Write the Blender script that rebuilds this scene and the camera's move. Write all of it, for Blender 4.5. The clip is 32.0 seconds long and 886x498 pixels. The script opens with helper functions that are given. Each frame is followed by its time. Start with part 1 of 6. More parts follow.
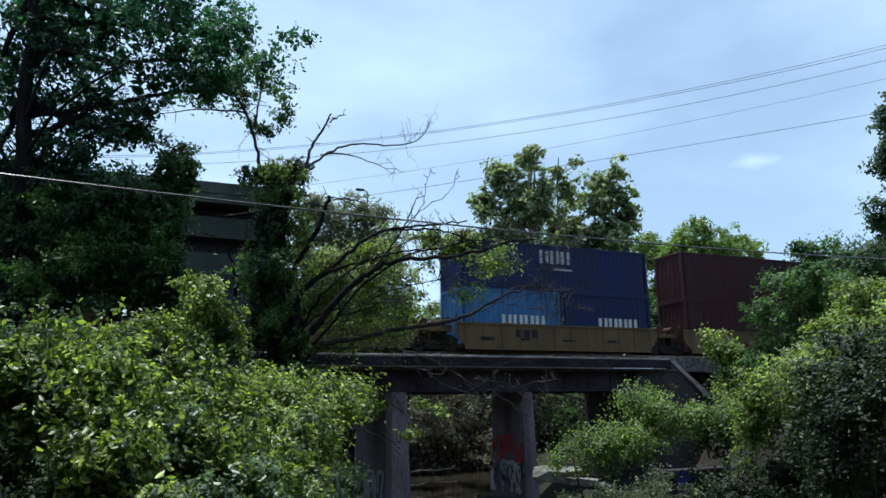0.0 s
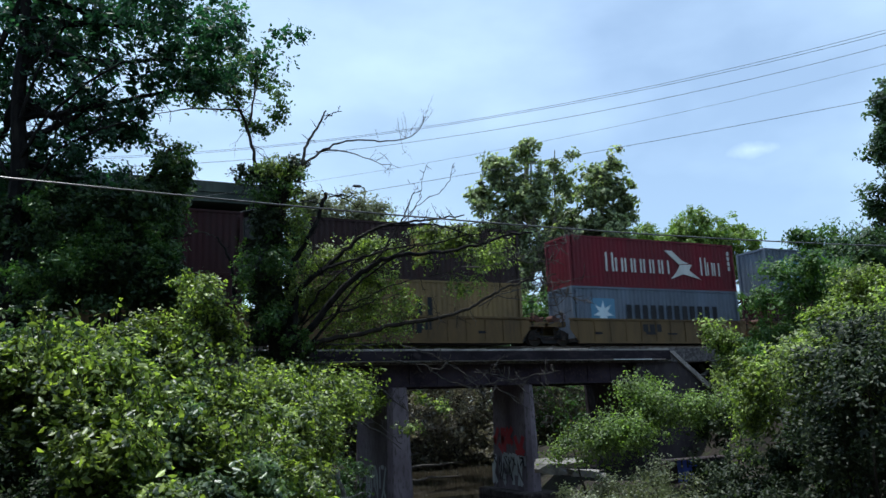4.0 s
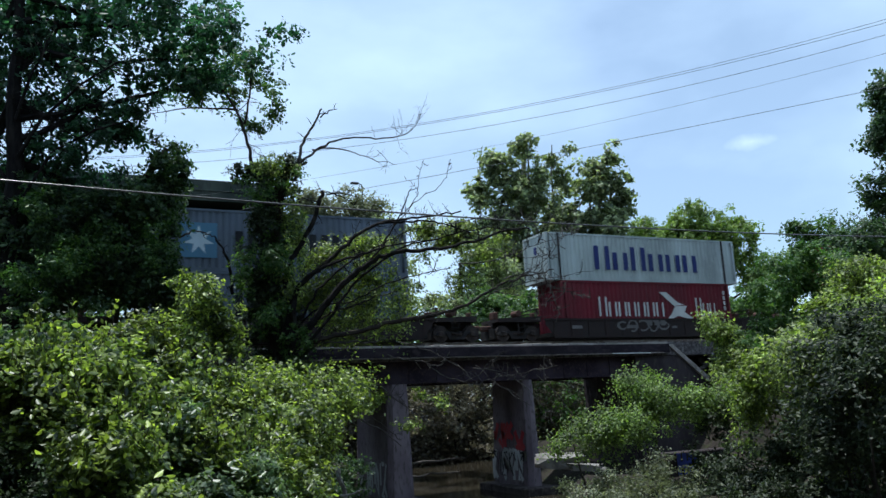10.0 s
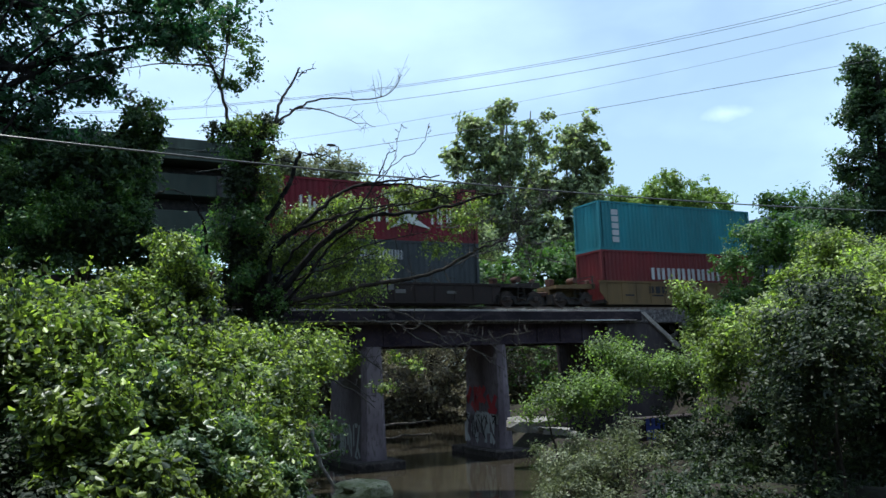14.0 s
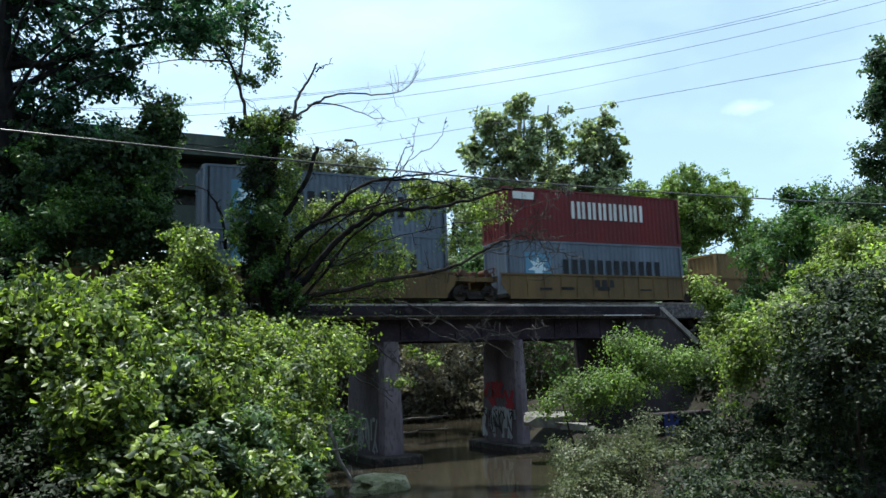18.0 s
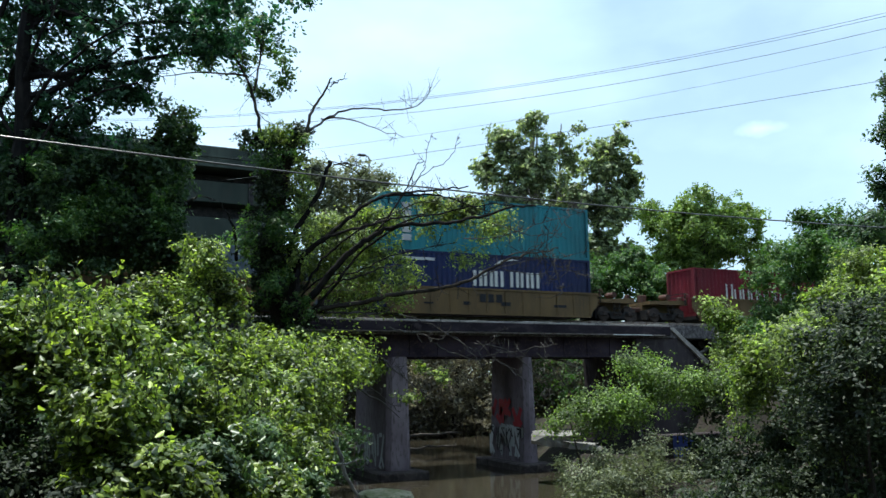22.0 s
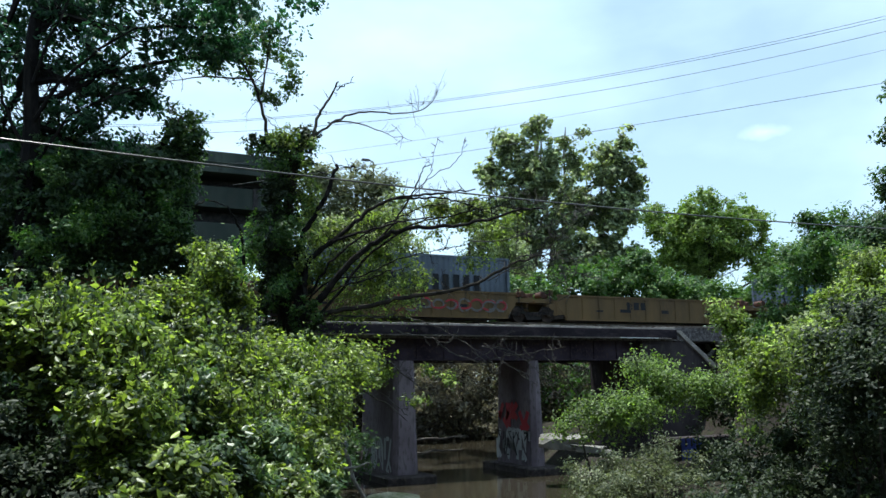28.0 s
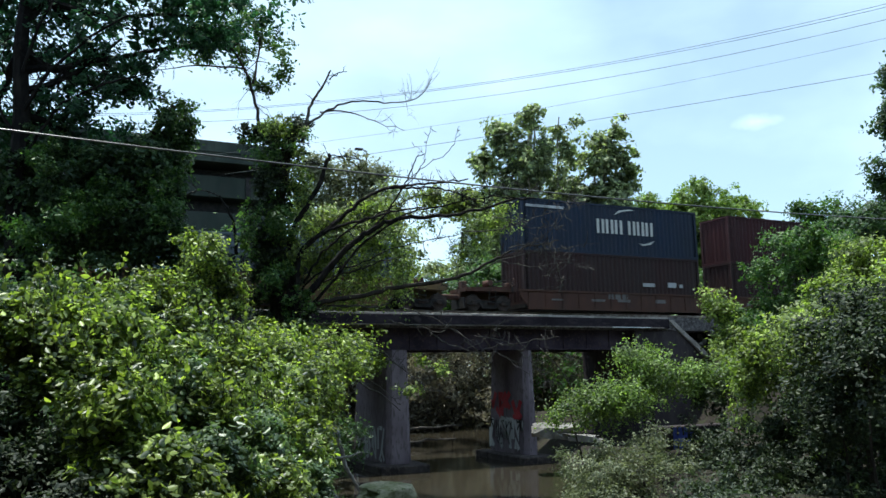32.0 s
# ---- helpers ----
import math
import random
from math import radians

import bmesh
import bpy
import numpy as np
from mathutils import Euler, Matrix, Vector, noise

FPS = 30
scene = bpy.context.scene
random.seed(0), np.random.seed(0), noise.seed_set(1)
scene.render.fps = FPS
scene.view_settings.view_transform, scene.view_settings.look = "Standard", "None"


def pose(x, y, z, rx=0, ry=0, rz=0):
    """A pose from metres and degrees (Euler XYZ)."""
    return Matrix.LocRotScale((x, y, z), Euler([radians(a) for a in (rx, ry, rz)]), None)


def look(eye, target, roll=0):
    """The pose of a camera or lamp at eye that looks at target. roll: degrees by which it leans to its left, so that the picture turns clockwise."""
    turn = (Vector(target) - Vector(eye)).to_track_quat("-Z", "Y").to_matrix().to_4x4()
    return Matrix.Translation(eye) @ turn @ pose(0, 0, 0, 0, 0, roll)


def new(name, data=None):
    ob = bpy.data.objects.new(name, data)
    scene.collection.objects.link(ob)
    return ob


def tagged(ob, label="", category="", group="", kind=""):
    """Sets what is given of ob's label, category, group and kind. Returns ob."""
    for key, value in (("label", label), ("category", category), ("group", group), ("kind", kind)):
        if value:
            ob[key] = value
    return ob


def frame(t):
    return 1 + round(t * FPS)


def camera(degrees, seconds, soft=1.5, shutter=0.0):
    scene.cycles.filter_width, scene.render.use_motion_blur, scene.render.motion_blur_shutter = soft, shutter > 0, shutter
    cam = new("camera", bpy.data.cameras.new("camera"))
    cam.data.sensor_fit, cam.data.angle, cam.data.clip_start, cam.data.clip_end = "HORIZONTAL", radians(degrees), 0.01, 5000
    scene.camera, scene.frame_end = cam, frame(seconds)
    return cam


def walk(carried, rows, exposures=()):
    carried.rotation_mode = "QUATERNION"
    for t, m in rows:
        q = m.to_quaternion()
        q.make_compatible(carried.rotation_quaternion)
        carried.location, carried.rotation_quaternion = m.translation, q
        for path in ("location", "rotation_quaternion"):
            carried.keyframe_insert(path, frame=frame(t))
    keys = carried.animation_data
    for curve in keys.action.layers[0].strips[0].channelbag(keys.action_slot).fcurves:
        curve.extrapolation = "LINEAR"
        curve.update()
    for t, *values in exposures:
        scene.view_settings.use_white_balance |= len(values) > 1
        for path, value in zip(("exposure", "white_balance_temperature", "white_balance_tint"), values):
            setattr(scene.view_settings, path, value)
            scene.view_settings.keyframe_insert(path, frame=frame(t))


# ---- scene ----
# The camera is held by hand on the creek bank; x runs along the track, y away from the bank.
cam = camera(58.46, 32.0, soft=1.5, shutter=0.3)


def held(x, y, z, yaw, pitch, roll):
    a, b = radians(yaw), radians(pitch)
    way = Vector((math.sin(a) * math.cos(b), math.cos(a) * math.cos(b), math.sin(b)))
    return look((x, y, z), Vector((x, y, z)) + way, -roll)


walk(cam, [
    (0.0, held(-0.014, 0.031, 0.028, 25.05, 11.80, 1.03)),
    (0.5, held(-0.009, -0.000, 0.017, 25.57, 12.63, 1.07)),
    (1.0, held(0.004, -0.007, 0.057, 25.52, 11.52, 1.65)),
    (1.5, held(0.012, 0.009, 0.036, 25.65, 11.72, 1.82)),
    (2.0, held(0.024, 0.020, 0.034, 25.52, 11.85, 2.14)),
    (2.5, held(0.000, 0.016, 0.019, 24.88, 11.99, 2.14)),
    (4.5, held(0.009, -0.023, 0.016, 25.21, 11.32, 2.13)),
    (5.0, held(0.011, -0.046, 0.023, 25.05, 11.80, 2.27)),
    (5.5, held(0.026, -0.077, 0.020, 25.75, 12.42, 2.00)),
    (6.0, held(0.011, -0.097, 0.028, 27.16, 12.56, 0.96)),
    (6.5, held(0.029, -0.092, 0.033, 26.35, 11.83, 1.39)),
    (7.0, held(0.019, -0.099, 0.026, 26.86, 12.00, 2.31)),
    (7.5, held(0.029, -0.076, 0.031, 26.91, 11.38, 2.33)),
    (8.0, held(0.027, -0.091, 0.021, 25.46, 11.40, 2.70)),
    (8.5, held(0.043, -0.084, 0.028, 25.07, 11.92, 2.59)),
    (9.0, held(0.038, -0.066, 0.025, 25.02, 11.78, 2.75)),
    (9.5, held(0.024, -0.036, 0.039, 25.21, 11.55, 2.50)),
    (10.0, held(0.047, -0.048, 0.030, 25.23, 11.13, 2.86)),
    (10.5, held(0.029, -0.051, 0.023, 25.35, 11.06, 2.64)),
    (11.0, held(0.027, -0.046, 0.014, 25.30, 10.86, 2.76)),
    (11.5, held(0.023, -0.007, 0.018, 26.93, 8.70, 2.48)),
    (12.0, held(0.025, -0.017, 0.017, 26.90, 8.88, 2.58)),
    (12.5, held(0.018, -0.020, 0.002, 27.42, 8.93, 2.35)),
    (13.0, held(0.020, 0.017, 0.005, 27.19, 7.96, 1.86)),
    (13.5, held(0.008, 0.014, 0.011, 26.98, 8.57, 2.08)),
    (15.5, held(-0.004, 0.022, 0.008, 26.68, 8.22, 1.50)),
    (16.0, held(0.010, -0.005, 0.014, 26.46, 8.37, 1.55)),
    (16.5, held(0.007, 0.016, 0.008, 26.35, 7.94, 1.47)),
    (17.0, held(0.016, 0.006, 0.015, 26.06, 8.29, 1.91)),
    (17.5, held(0.014, 0.007, 0.017, 25.79, 8.47, 1.62)),
    (18.0, held(0.013, 0.017, 0.004, 25.65, 8.20, 1.84)),
    (18.5, held(0.014, 0.011, -0.002, 25.89, 7.79, 1.50)),
    (19.0, held(0.017, 0.011, 0.007, 25.75, 8.45, 1.32)),
    (19.5, held(0.007, 0.019, -0.005, 26.51, 7.46, 1.46)),
    (20.0, held(0.020, 0.006, 0.011, 25.98, 8.32, 1.70)),
    (20.5, held(0.039, -0.011, 0.003, 25.98, 8.53, 1.45)),
    (21.0, held(0.027, -0.014, 0.000, 25.66, 8.97, 0.84)),
    (21.5, held(0.041, -0.009, 0.007, 24.68, 9.09, 0.98)),
    (22.0, held(0.031, -0.007, -0.005, 24.87, 9.37, 0.64)),
    (22.5, held(0.028, -0.007, -0.008, 25.43, 8.44, 0.98)),
    (23.0, held(0.030, -0.003, -0.002, 25.97, 8.01, 1.19)),
    (23.5, held(0.015, 0.000, -0.014, 26.39, 8.38, 1.12)),
    (24.0, held(0.020, 0.011, -0.012, 26.34, 7.90, 1.01)),
    (24.5, held(0.035, -0.010, -0.028, 25.49, 7.98, 0.85)),
    (25.0, held(0.037, -0.010, -0.023, 24.66, 8.87, 0.35)),
    (25.5, held(0.045, -0.003, -0.021, 24.36, 8.87, 0.44)),
    (27.5, held(-0.101, 0.077, -0.078, 24.71, 9.77, 0.91)),
    (28.0, held(-0.095, 0.070, -0.072, 24.63, 9.73, 0.83)),
    (28.5, held(-0.101, 0.108, -0.082, 24.43, 9.32, 0.62)),
    (29.0, held(-0.095, 0.088, -0.065, 24.72, 8.48, 0.78)),
    (29.5, held(-0.103, 0.070, -0.056, 25.19, 8.32, 0.60)),
    (30.0, held(-0.091, 0.108, -0.062, 24.71, 8.91, 0.81)),
    (30.5, held(-0.098, 0.072, -0.031, 25.00, 8.16, 0.64)),
    (31.0, held(-0.098, 0.098, -0.034, 25.42, 8.05, 0.69)),
    (31.5, held(-0.094, 0.072, -0.049, 25.31, 8.71, 0.90)),
    (32.0, held(-0.068, 0.068, -0.052, 25.09, 8.95, 0.89)),
], exposures=[(0, 0.16, 5830, 6), (5, 0.16, 5830, 6), (9, 0.17, 5830, 6), (12, 0.28, 5830, 5), (16, 0.49, 6060, 2), (20, 0.58, 6130, 1), (26, 0.58, 6120, 1), (32, 0.55, 6100, 1)])

# ---- light ----
SUN = Vector((-0.11, 0.12, 0.98)).normalized()
world = bpy.data.worlds.new("sky")
scene.world = world
world.use_nodes = True
wn, wl = world.node_tree.nodes, world.node_tree.links
wn.clear()
w_out = wn.new("ShaderNodeOutputWorld")
w_bg = wn.new("ShaderNodeBackground")
w_sky = wn.new("ShaderNodeTexSky")
w_sky.sky_type, w_sky.sun_disc = "NISHITA", False
w_sky.sun_elevation = math.asin(SUN.z)
w_sky.sun_rotation = math.atan2(SUN.x, SUN.y)
w_sky.air_density, w_sky.dust_density, w_sky.ozone_density = 1.0, 0.8, 2.0
w_co = wn.new("ShaderNodeTexCoord")
w_map = wn.new("ShaderNodeMapping")
w_map.inputs["Scale"].default_value = (1.2, 1.2, 2.6)
w_map.inputs["Location"].default_value = (0.35, 0.1, 0.2)
w_no = wn.new("ShaderNodeTexNoise")
w_no.inputs["Scale"].default_value, w_no.inputs["Detail"].default_value, w_no.inputs["Roughness"].default_value = 1.3, 6.0, 0.5
w_ramp = wn.new("ShaderNodeValToRGB")
w_ramp.color_ramp.elements[0].position, w_ramp.color_ramp.elements[1].position = 0.40, 0.74
w_ramp.color_ramp.elements[0].color = (0.26, 0.26, 0.26, 1)
w_ramp.color_ramp.elements[1].color = (0.75, 0.75, 0.75, 1)
w_mix = wn.new("ShaderNodeMix")
w_mix.data_type = "RGBA"
wl.new(w_co.outputs["Generated"], w_map.inputs["Vector"])
wl.new(w_map.outputs["Vector"], w_no.inputs["Vector"])
wl.new(w_no.outputs["Fac"], w_ramp.inputs["Fac"])
wl.new(w_ramp.outputs["Color"], w_mix.inputs["Factor"])
wl.new(w_sky.outputs["Color"], w_mix.inputs["A"])
w_mix.inputs["B"].default_value = (8.8, 10.6, 12.4, 1)
# one small bright cloud over the trees
CLOUD = Vector(((76.80, 69.95, 30.74))).normalized()
w_dot = wn.new("ShaderNodeVectorMath")
w_dot.operation = "SUBTRACT"
w_dot.inputs[1].default_value = CLOUD
w_st = wn.new("ShaderNodeVectorMath")
w_st.operation = "MULTIPLY"
w_st.inputs[1].default_value = (1.0, 1.0, 3.8)
w_len = wn.new("ShaderNodeVectorMath")
w_len.operation = "LENGTH"
w_fine = wn.new("ShaderNodeTexNoise")
w_fine.inputs["Scale"].default_value, w_fine.inputs["Detail"].default_value = 22.0, 5.0
w_add = wn.new("ShaderNodeMath")
w_add.operation, w_add.inputs[1].default_value = "MULTIPLY_ADD", 0.09
w_fall = wn.new("ShaderNodeMapRange")
w_fall.inputs["From Min"].default_value, w_fall.inputs["From Max"].default_value = 0.082, 0.035
w_fall.inputs["To Min"].default_value, w_fall.inputs["To Max"].default_value = 0.0, 0.42
w_puff = wn.new("ShaderNodeMix")
w_puff.data_type = "RGBA"
wl.new(w_co.outputs["Generated"], w_dot.inputs[0])
wl.new(w_dot.outputs["Vector"], w_st.inputs[0])
wl.new(w_st.outputs["Vector"], w_len.inputs[0])
wl.new(w_co.outputs["Generated"], w_fine.inputs["Vector"])
wl.new(w_fine.outputs["Fac"], w_add.inputs[0])
wl.new(w_len.outputs["Value"], w_add.inputs[2])
wl.new(w_add.outputs["Value"], w_fall.inputs["Value"])
wl.new(w_fall.outputs["Result"], w_puff.inputs["Factor"])
wl.new(w_mix.outputs["Result"], w_puff.inputs["A"])
w_puff.inputs["B"].default_value = (9.6, 11.0, 12.2, 1)
wl.new(w_puff.outputs["Result"], w_bg.inputs["Color"])
w_bg.inputs["Strength"].default_value = 0.115
wl.new(w_bg.outputs["Background"], w_out.inputs["Surface"])

sun = new("sun", bpy.data.lights.new("sun", "SUN"))
sun.data.energy, sun.data.angle, sun.data.color = 5.0, radians(0.55), (1.0, 0.95, 0.86)
sun.matrix_world = look((0, 0, 60), Vector((0, 0, 60)) - SUN)

# ---- materials ----


def material(name, rough=0.8, metal=0.0):
    m = bpy.data.materials.new(name)
    m.use_nodes = True
    b = m.node_tree.nodes["Principled BSDF"]
    b.inputs["Roughness"].default_value, b.inputs["Metallic"].default_value = rough, metal
    return m, m.node_tree.nodes, m.node_tree.links, b


def coarse(m, nodes, links, b, c1, c2, scale, c3=None, fine=30.0, bump=0.3, stretch=(1, 1, 1), depth=0.02, coord="Object"):
    """Colour at two scales with a fine relief."""
    co = nodes.new("ShaderNodeTexCoord")
    mp = nodes.new("ShaderNodeMapping")
    mp.inputs["Scale"].default_value = stretch
    links.new(co.outputs[coord], mp.inputs["Vector"])
    n1, n2 = nodes.new("ShaderNodeTexNoise"), nodes.new("ShaderNodeTexNoise")
    n1.inputs["Scale"].default_value, n1.inputs["Detail"].default_value = scale, 6.0
    n2.inputs["Scale"].default_value, n2.inputs["Detail"].default_value = fine, 4.0
    for n in (n1, n2):
        links.new(mp.outputs["Vector"], n.inputs["Vector"])
    r1 = nodes.new("ShaderNodeValToRGB")
    e = r1.color_ramp.elements
    e[0].position, e[1].position = 0.35, 0.68
    e[0].color, e[1].color = (*c1, 1), (*c2, 1)
    links.new(n1.outputs["Fac"], r1.inputs["Fac"])
    mx = nodes.new("ShaderNodeMix")
    mx.data_type = "RGBA"
    r2 = nodes.new("ShaderNodeMapRange")
    r2.inputs["From Min"].default_value, r2.inputs["From Max"].default_value = 0.5, 0.72
    links.new(n2.outputs["Fac"], r2.inputs["Value"])
    links.new(r2.outputs["Result"], mx.inputs["Factor"])
    links.new(r1.outputs["Color"], mx.inputs["A"])
    mx.inputs["B"].default_value = (*(c3 or c1), 1)
    links.new(mx.outputs["Result"], b.inputs["Base Color"])
    bp = nodes.new("ShaderNodeBump")
    bp.inputs["Strength"].default_value, bp.inputs["Distance"].default_value = bump, depth
    links.new(n2.outputs["Fac"], bp.inputs["Height"])
    links.new(bp.outputs["Normal"], b.inputs["Normal"])
    return m


def simple(name, c1, c2, scale, rough=0.8, metal=0.0, spec=0.2, **kw):
    made = material(name, rough, metal)
    made[3].inputs["Specular IOR Level"].default_value = spec
    return coarse(*made, c1, c2, scale, **kw)


def paint(name, colour, grime=0.62, rough=0.6):
    """Weathered painted steel: rust freckles and streaks that run down."""
    m, nodes, links, b = material(name, rough)
    b.inputs["Specular IOR Level"].default_value = 0.2
    dirt = tuple(c * grime + 0.012 for c in colour)
    return coarse(m, nodes, links, b, dirt, colour, 0.9, c3=tuple(0.87 * c + 0.13 * d for c, d in zip(colour, (0.10, 0.055, 0.03))),
                  fine=9.0, bump=0.12, stretch=(1.0, 1.0, 0.22))


def leafy(name, dark, light, through_light, gloss=0.45, spec=0.3):
    """Thin leaves: each leaf its own shade, half of the light goes through."""
    m, nodes, links, b = material(name, gloss)
    out = nodes["Material Output"]
    geo = nodes.new("ShaderNodeNewGeometry")
    ramp = nodes.new("ShaderNodeValToRGB")
    e = ramp.color_ramp.elements
    e[0].color, e[1].color = (*dark, 1), (*light, 1)
    e[0].position, e[1].position = 0.05, 0.95
    mid = e.new(0.6)
    mid.color = (*(d + (c - d) * 0.34 for d, c in zip(dark, light)), 1)
    links.new(geo.outputs["Random Per Island"], ramp.inputs["Fac"])
    co = nodes.new("ShaderNodeTexCoord")
    no = nodes.new("ShaderNodeTexNoise")
    no.inputs["Scale"].default_value, no.inputs["Detail"].default_value = 0.8, 3.0
    links.new(co.outputs["Object"], no.inputs["Vector"])
    hs = nodes.new("ShaderNodeHueSaturation")
    mr = nodes.new("ShaderNodeMapRange")
    mr.inputs["From Min"].default_value, mr.inputs["From Max"].default_value = 0.3, 0.7
    mr.inputs["To Min"].default_value, mr.inputs["To Max"].default_value = 0.55, 1.5
    links.new(no.outputs["Fac"], mr.inputs["Value"])
    links.new(mr.outputs["Result"], hs.inputs["Value"])
    links.new(ramp.outputs["Color"], hs.inputs["Color"])
    links.new(hs.outputs["Color"], b.inputs["Base Color"])
    b.inputs["Specular IOR Level"].default_value = spec
    tr = nodes.new("ShaderNodeBsdfTranslucent")
    tint = nodes.new("ShaderNodeMix")
    tint.data_type, tint.blend_type = "RGBA", "MULTIPLY"
    tint.inputs["Factor"].default_value = 1.0
    tint.inputs["B"].default_value = (*through_light, 1)
    links.new(hs.outputs["Color"], tint.inputs["A"])
    links.new(tint.outputs["Result"], tr.inputs["Color"])
    mix = nodes.new("ShaderNodeMixShader")
    mix.inputs["Fac"].default_value = 0.42
    links.new(b.outputs["BSDF"], mix.inputs[1])
    links.new(tr.outputs["BSDF"], mix.inputs[2])
    links.new(mix.outputs["Shader"], out.inputs["Surface"])
    return m


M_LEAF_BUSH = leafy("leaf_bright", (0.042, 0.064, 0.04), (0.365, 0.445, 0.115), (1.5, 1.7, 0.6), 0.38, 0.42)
M_LEAF_GLOSSY = leafy("leaf_glossy", (0.05, 0.09, 0.045), (0.19, 0.255, 0.12), (1.2, 1.4, 0.7), 0.36, 0.5)
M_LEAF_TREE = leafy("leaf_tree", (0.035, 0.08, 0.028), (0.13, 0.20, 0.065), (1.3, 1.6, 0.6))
# darker than the other tree leaves: backlight is put into the colour
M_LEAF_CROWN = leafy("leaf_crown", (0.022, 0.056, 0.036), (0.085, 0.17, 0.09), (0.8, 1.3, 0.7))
# darkest leaf colour: shade under overhanging bushes is put into it
M_LEAF_DARK = leafy("leaf_dark", (0.022, 0.033, 0.022), (0.075, 0.095, 0.052), (0.9, 1.1, 0.6), 0.5, 0.3)
# vine leaves; the dark tone also stands for shade in undergrowth
M_LEAF_VINE_SHADE = leafy("leaf_vine_shade", (0.026, 0.052, 0.03), (0.10, 0.15, 0.068), (1.2, 1.5, 0.6))
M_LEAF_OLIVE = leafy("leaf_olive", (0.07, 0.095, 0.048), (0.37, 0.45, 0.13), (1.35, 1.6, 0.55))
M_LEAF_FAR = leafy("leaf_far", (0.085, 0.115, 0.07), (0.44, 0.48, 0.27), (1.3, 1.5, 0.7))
M_LEAF_FEATHER = leafy("leaf_feather", (0.06, 0.088, 0.042), (0.24, 0.33, 0.095), (1.35, 1.6, 0.55))
M_LEAF_ROUND = leafy("leaf_round", (0.09, 0.145, 0.04), (0.25, 0.33, 0.09), (1.3, 1.5, 0.5))
M_LEAF_GREY = leafy("leaf_grey", (0.11, 0.125, 0.08), (0.25, 0.26, 0.16), (1.2, 1.3, 0.8))
M_LEAF_DUSTY = leafy("leaf_dusty", (0.095, 0.112, 0.07), (0.225, 0.245, 0.15), (1.2, 1.3, 0.8))
# brush leaves kept pale: haze over the dark creek is put into them
M_LEAF_BRUSH = leafy("leaf_brush", (0.09, 0.08, 0.068), (0.30, 0.275, 0.20), (1.0, 1.0, 0.7))
M_BARK = simple("bark", (0.022, 0.018, 0.016), (0.065, 0.055, 0.045), 3.0, 0.95, fine=14.0, bump=0.8, stretch=(1, 1, 0.25))
# darker copy of the bark: crown shade is put into the colour
M_SHADED_BARK = simple("shaded_bark", (0.008, 0.0075, 0.008), (0.026, 0.022, 0.02), 3.0, 0.98, fine=14.0, bump=0.8, stretch=(1, 1, 0.25))
M_DEAD = simple("dead_wood", (0.035, 0.031, 0.03), (0.12, 0.108, 0.10), 4.0, 0.9, fine=20.0, bump=0.6, stretch=(1, 1, 0.3))
M_DRIFT = simple("bleached_wood", (0.15, 0.14, 0.13), (0.36, 0.34, 0.32), 4.0, 0.9, fine=20.0, bump=0.6, stretch=(1, 1, 0.3))
M_PALEBARK = simple("pale_bark", (0.16, 0.15, 0.12), (0.36, 0.34, 0.29), 2.0, 0.9, fine=9.0, bump=0.4)
# violet cast of the shadows is put into this and the girder colour
M_CONCRETE = simple("old_concrete", (0.092, 0.073, 0.09), (0.22, 0.184, 0.214), 0.7, 0.92, c3=(0.085, 0.075, 0.075), fine=8.0, bump=0.5, stretch=(1, 1, 0.35))
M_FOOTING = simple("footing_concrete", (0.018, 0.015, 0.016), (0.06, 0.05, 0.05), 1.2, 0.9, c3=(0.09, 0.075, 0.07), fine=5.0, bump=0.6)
M_COPING = simple("coping_concrete", (0.26, 0.235, 0.22), (0.48, 0.43, 0.40), 1.5, 0.9, c3=(0.16, 0.15, 0.13), fine=12.0, bump=0.5)
M_GIRDER = simple("girder_steel", (0.026, 0.019, 0.028), (0.064, 0.05, 0.068), 0.8, 0.7, c3=(0.07, 0.05, 0.052), fine=6.0, bump=0.3)
M_DECK = simple("dark_deck", (0.016, 0.013, 0.017), (0.04, 0.033, 0.042), 0.9, 0.95, c3=(0.055, 0.045, 0.05), fine=5.0, bump=0.5, stretch=(0.5, 1, 1), spec=0.1)
M_DARK_CONCRETE = simple("dark_concrete", (0.028, 0.023, 0.027), (0.07, 0.06, 0.066), 0.6, 0.92, c3=(0.085, 0.07, 0.07), fine=5.0, bump=0.5, stretch=(1, 1, 0.35))
for dull in (M_GIRDER, M_DARK_CONCRETE):
    dull.node_tree.nodes["Principled BSDF"].inputs["Specular IOR Level"].default_value = 0.12
    dull.node_tree.nodes["Principled BSDF"].inputs["Roughness"].default_value = 0.95
M_RAIL = simple("rail_steel", (0.12, 0.09, 0.08), (0.28, 0.25, 0.24), 3.0, 0.4, 0.8, fine=20.0, bump=0.2)
M_TIMBER = simple("tie_timber", (0.03, 0.026, 0.022), (0.09, 0.08, 0.07), 2.0, 0.95, fine=12.0, bump=0.6)
M_BALLAST = simple("ballast", (0.07, 0.062, 0.066), (0.22, 0.205, 0.21), 7.0, 0.95, c3=(0.04, 0.035, 0.036), fine=22.0, bump=1.0, depth=0.06)
M_EARTH = simple("creek_earth", (0.014, 0.012, 0.010), (0.036, 0.029, 0.025), 0.35, 0.95, c3=(0.03, 0.036, 0.015), fine=3.0, bump=1.0, depth=0.08)
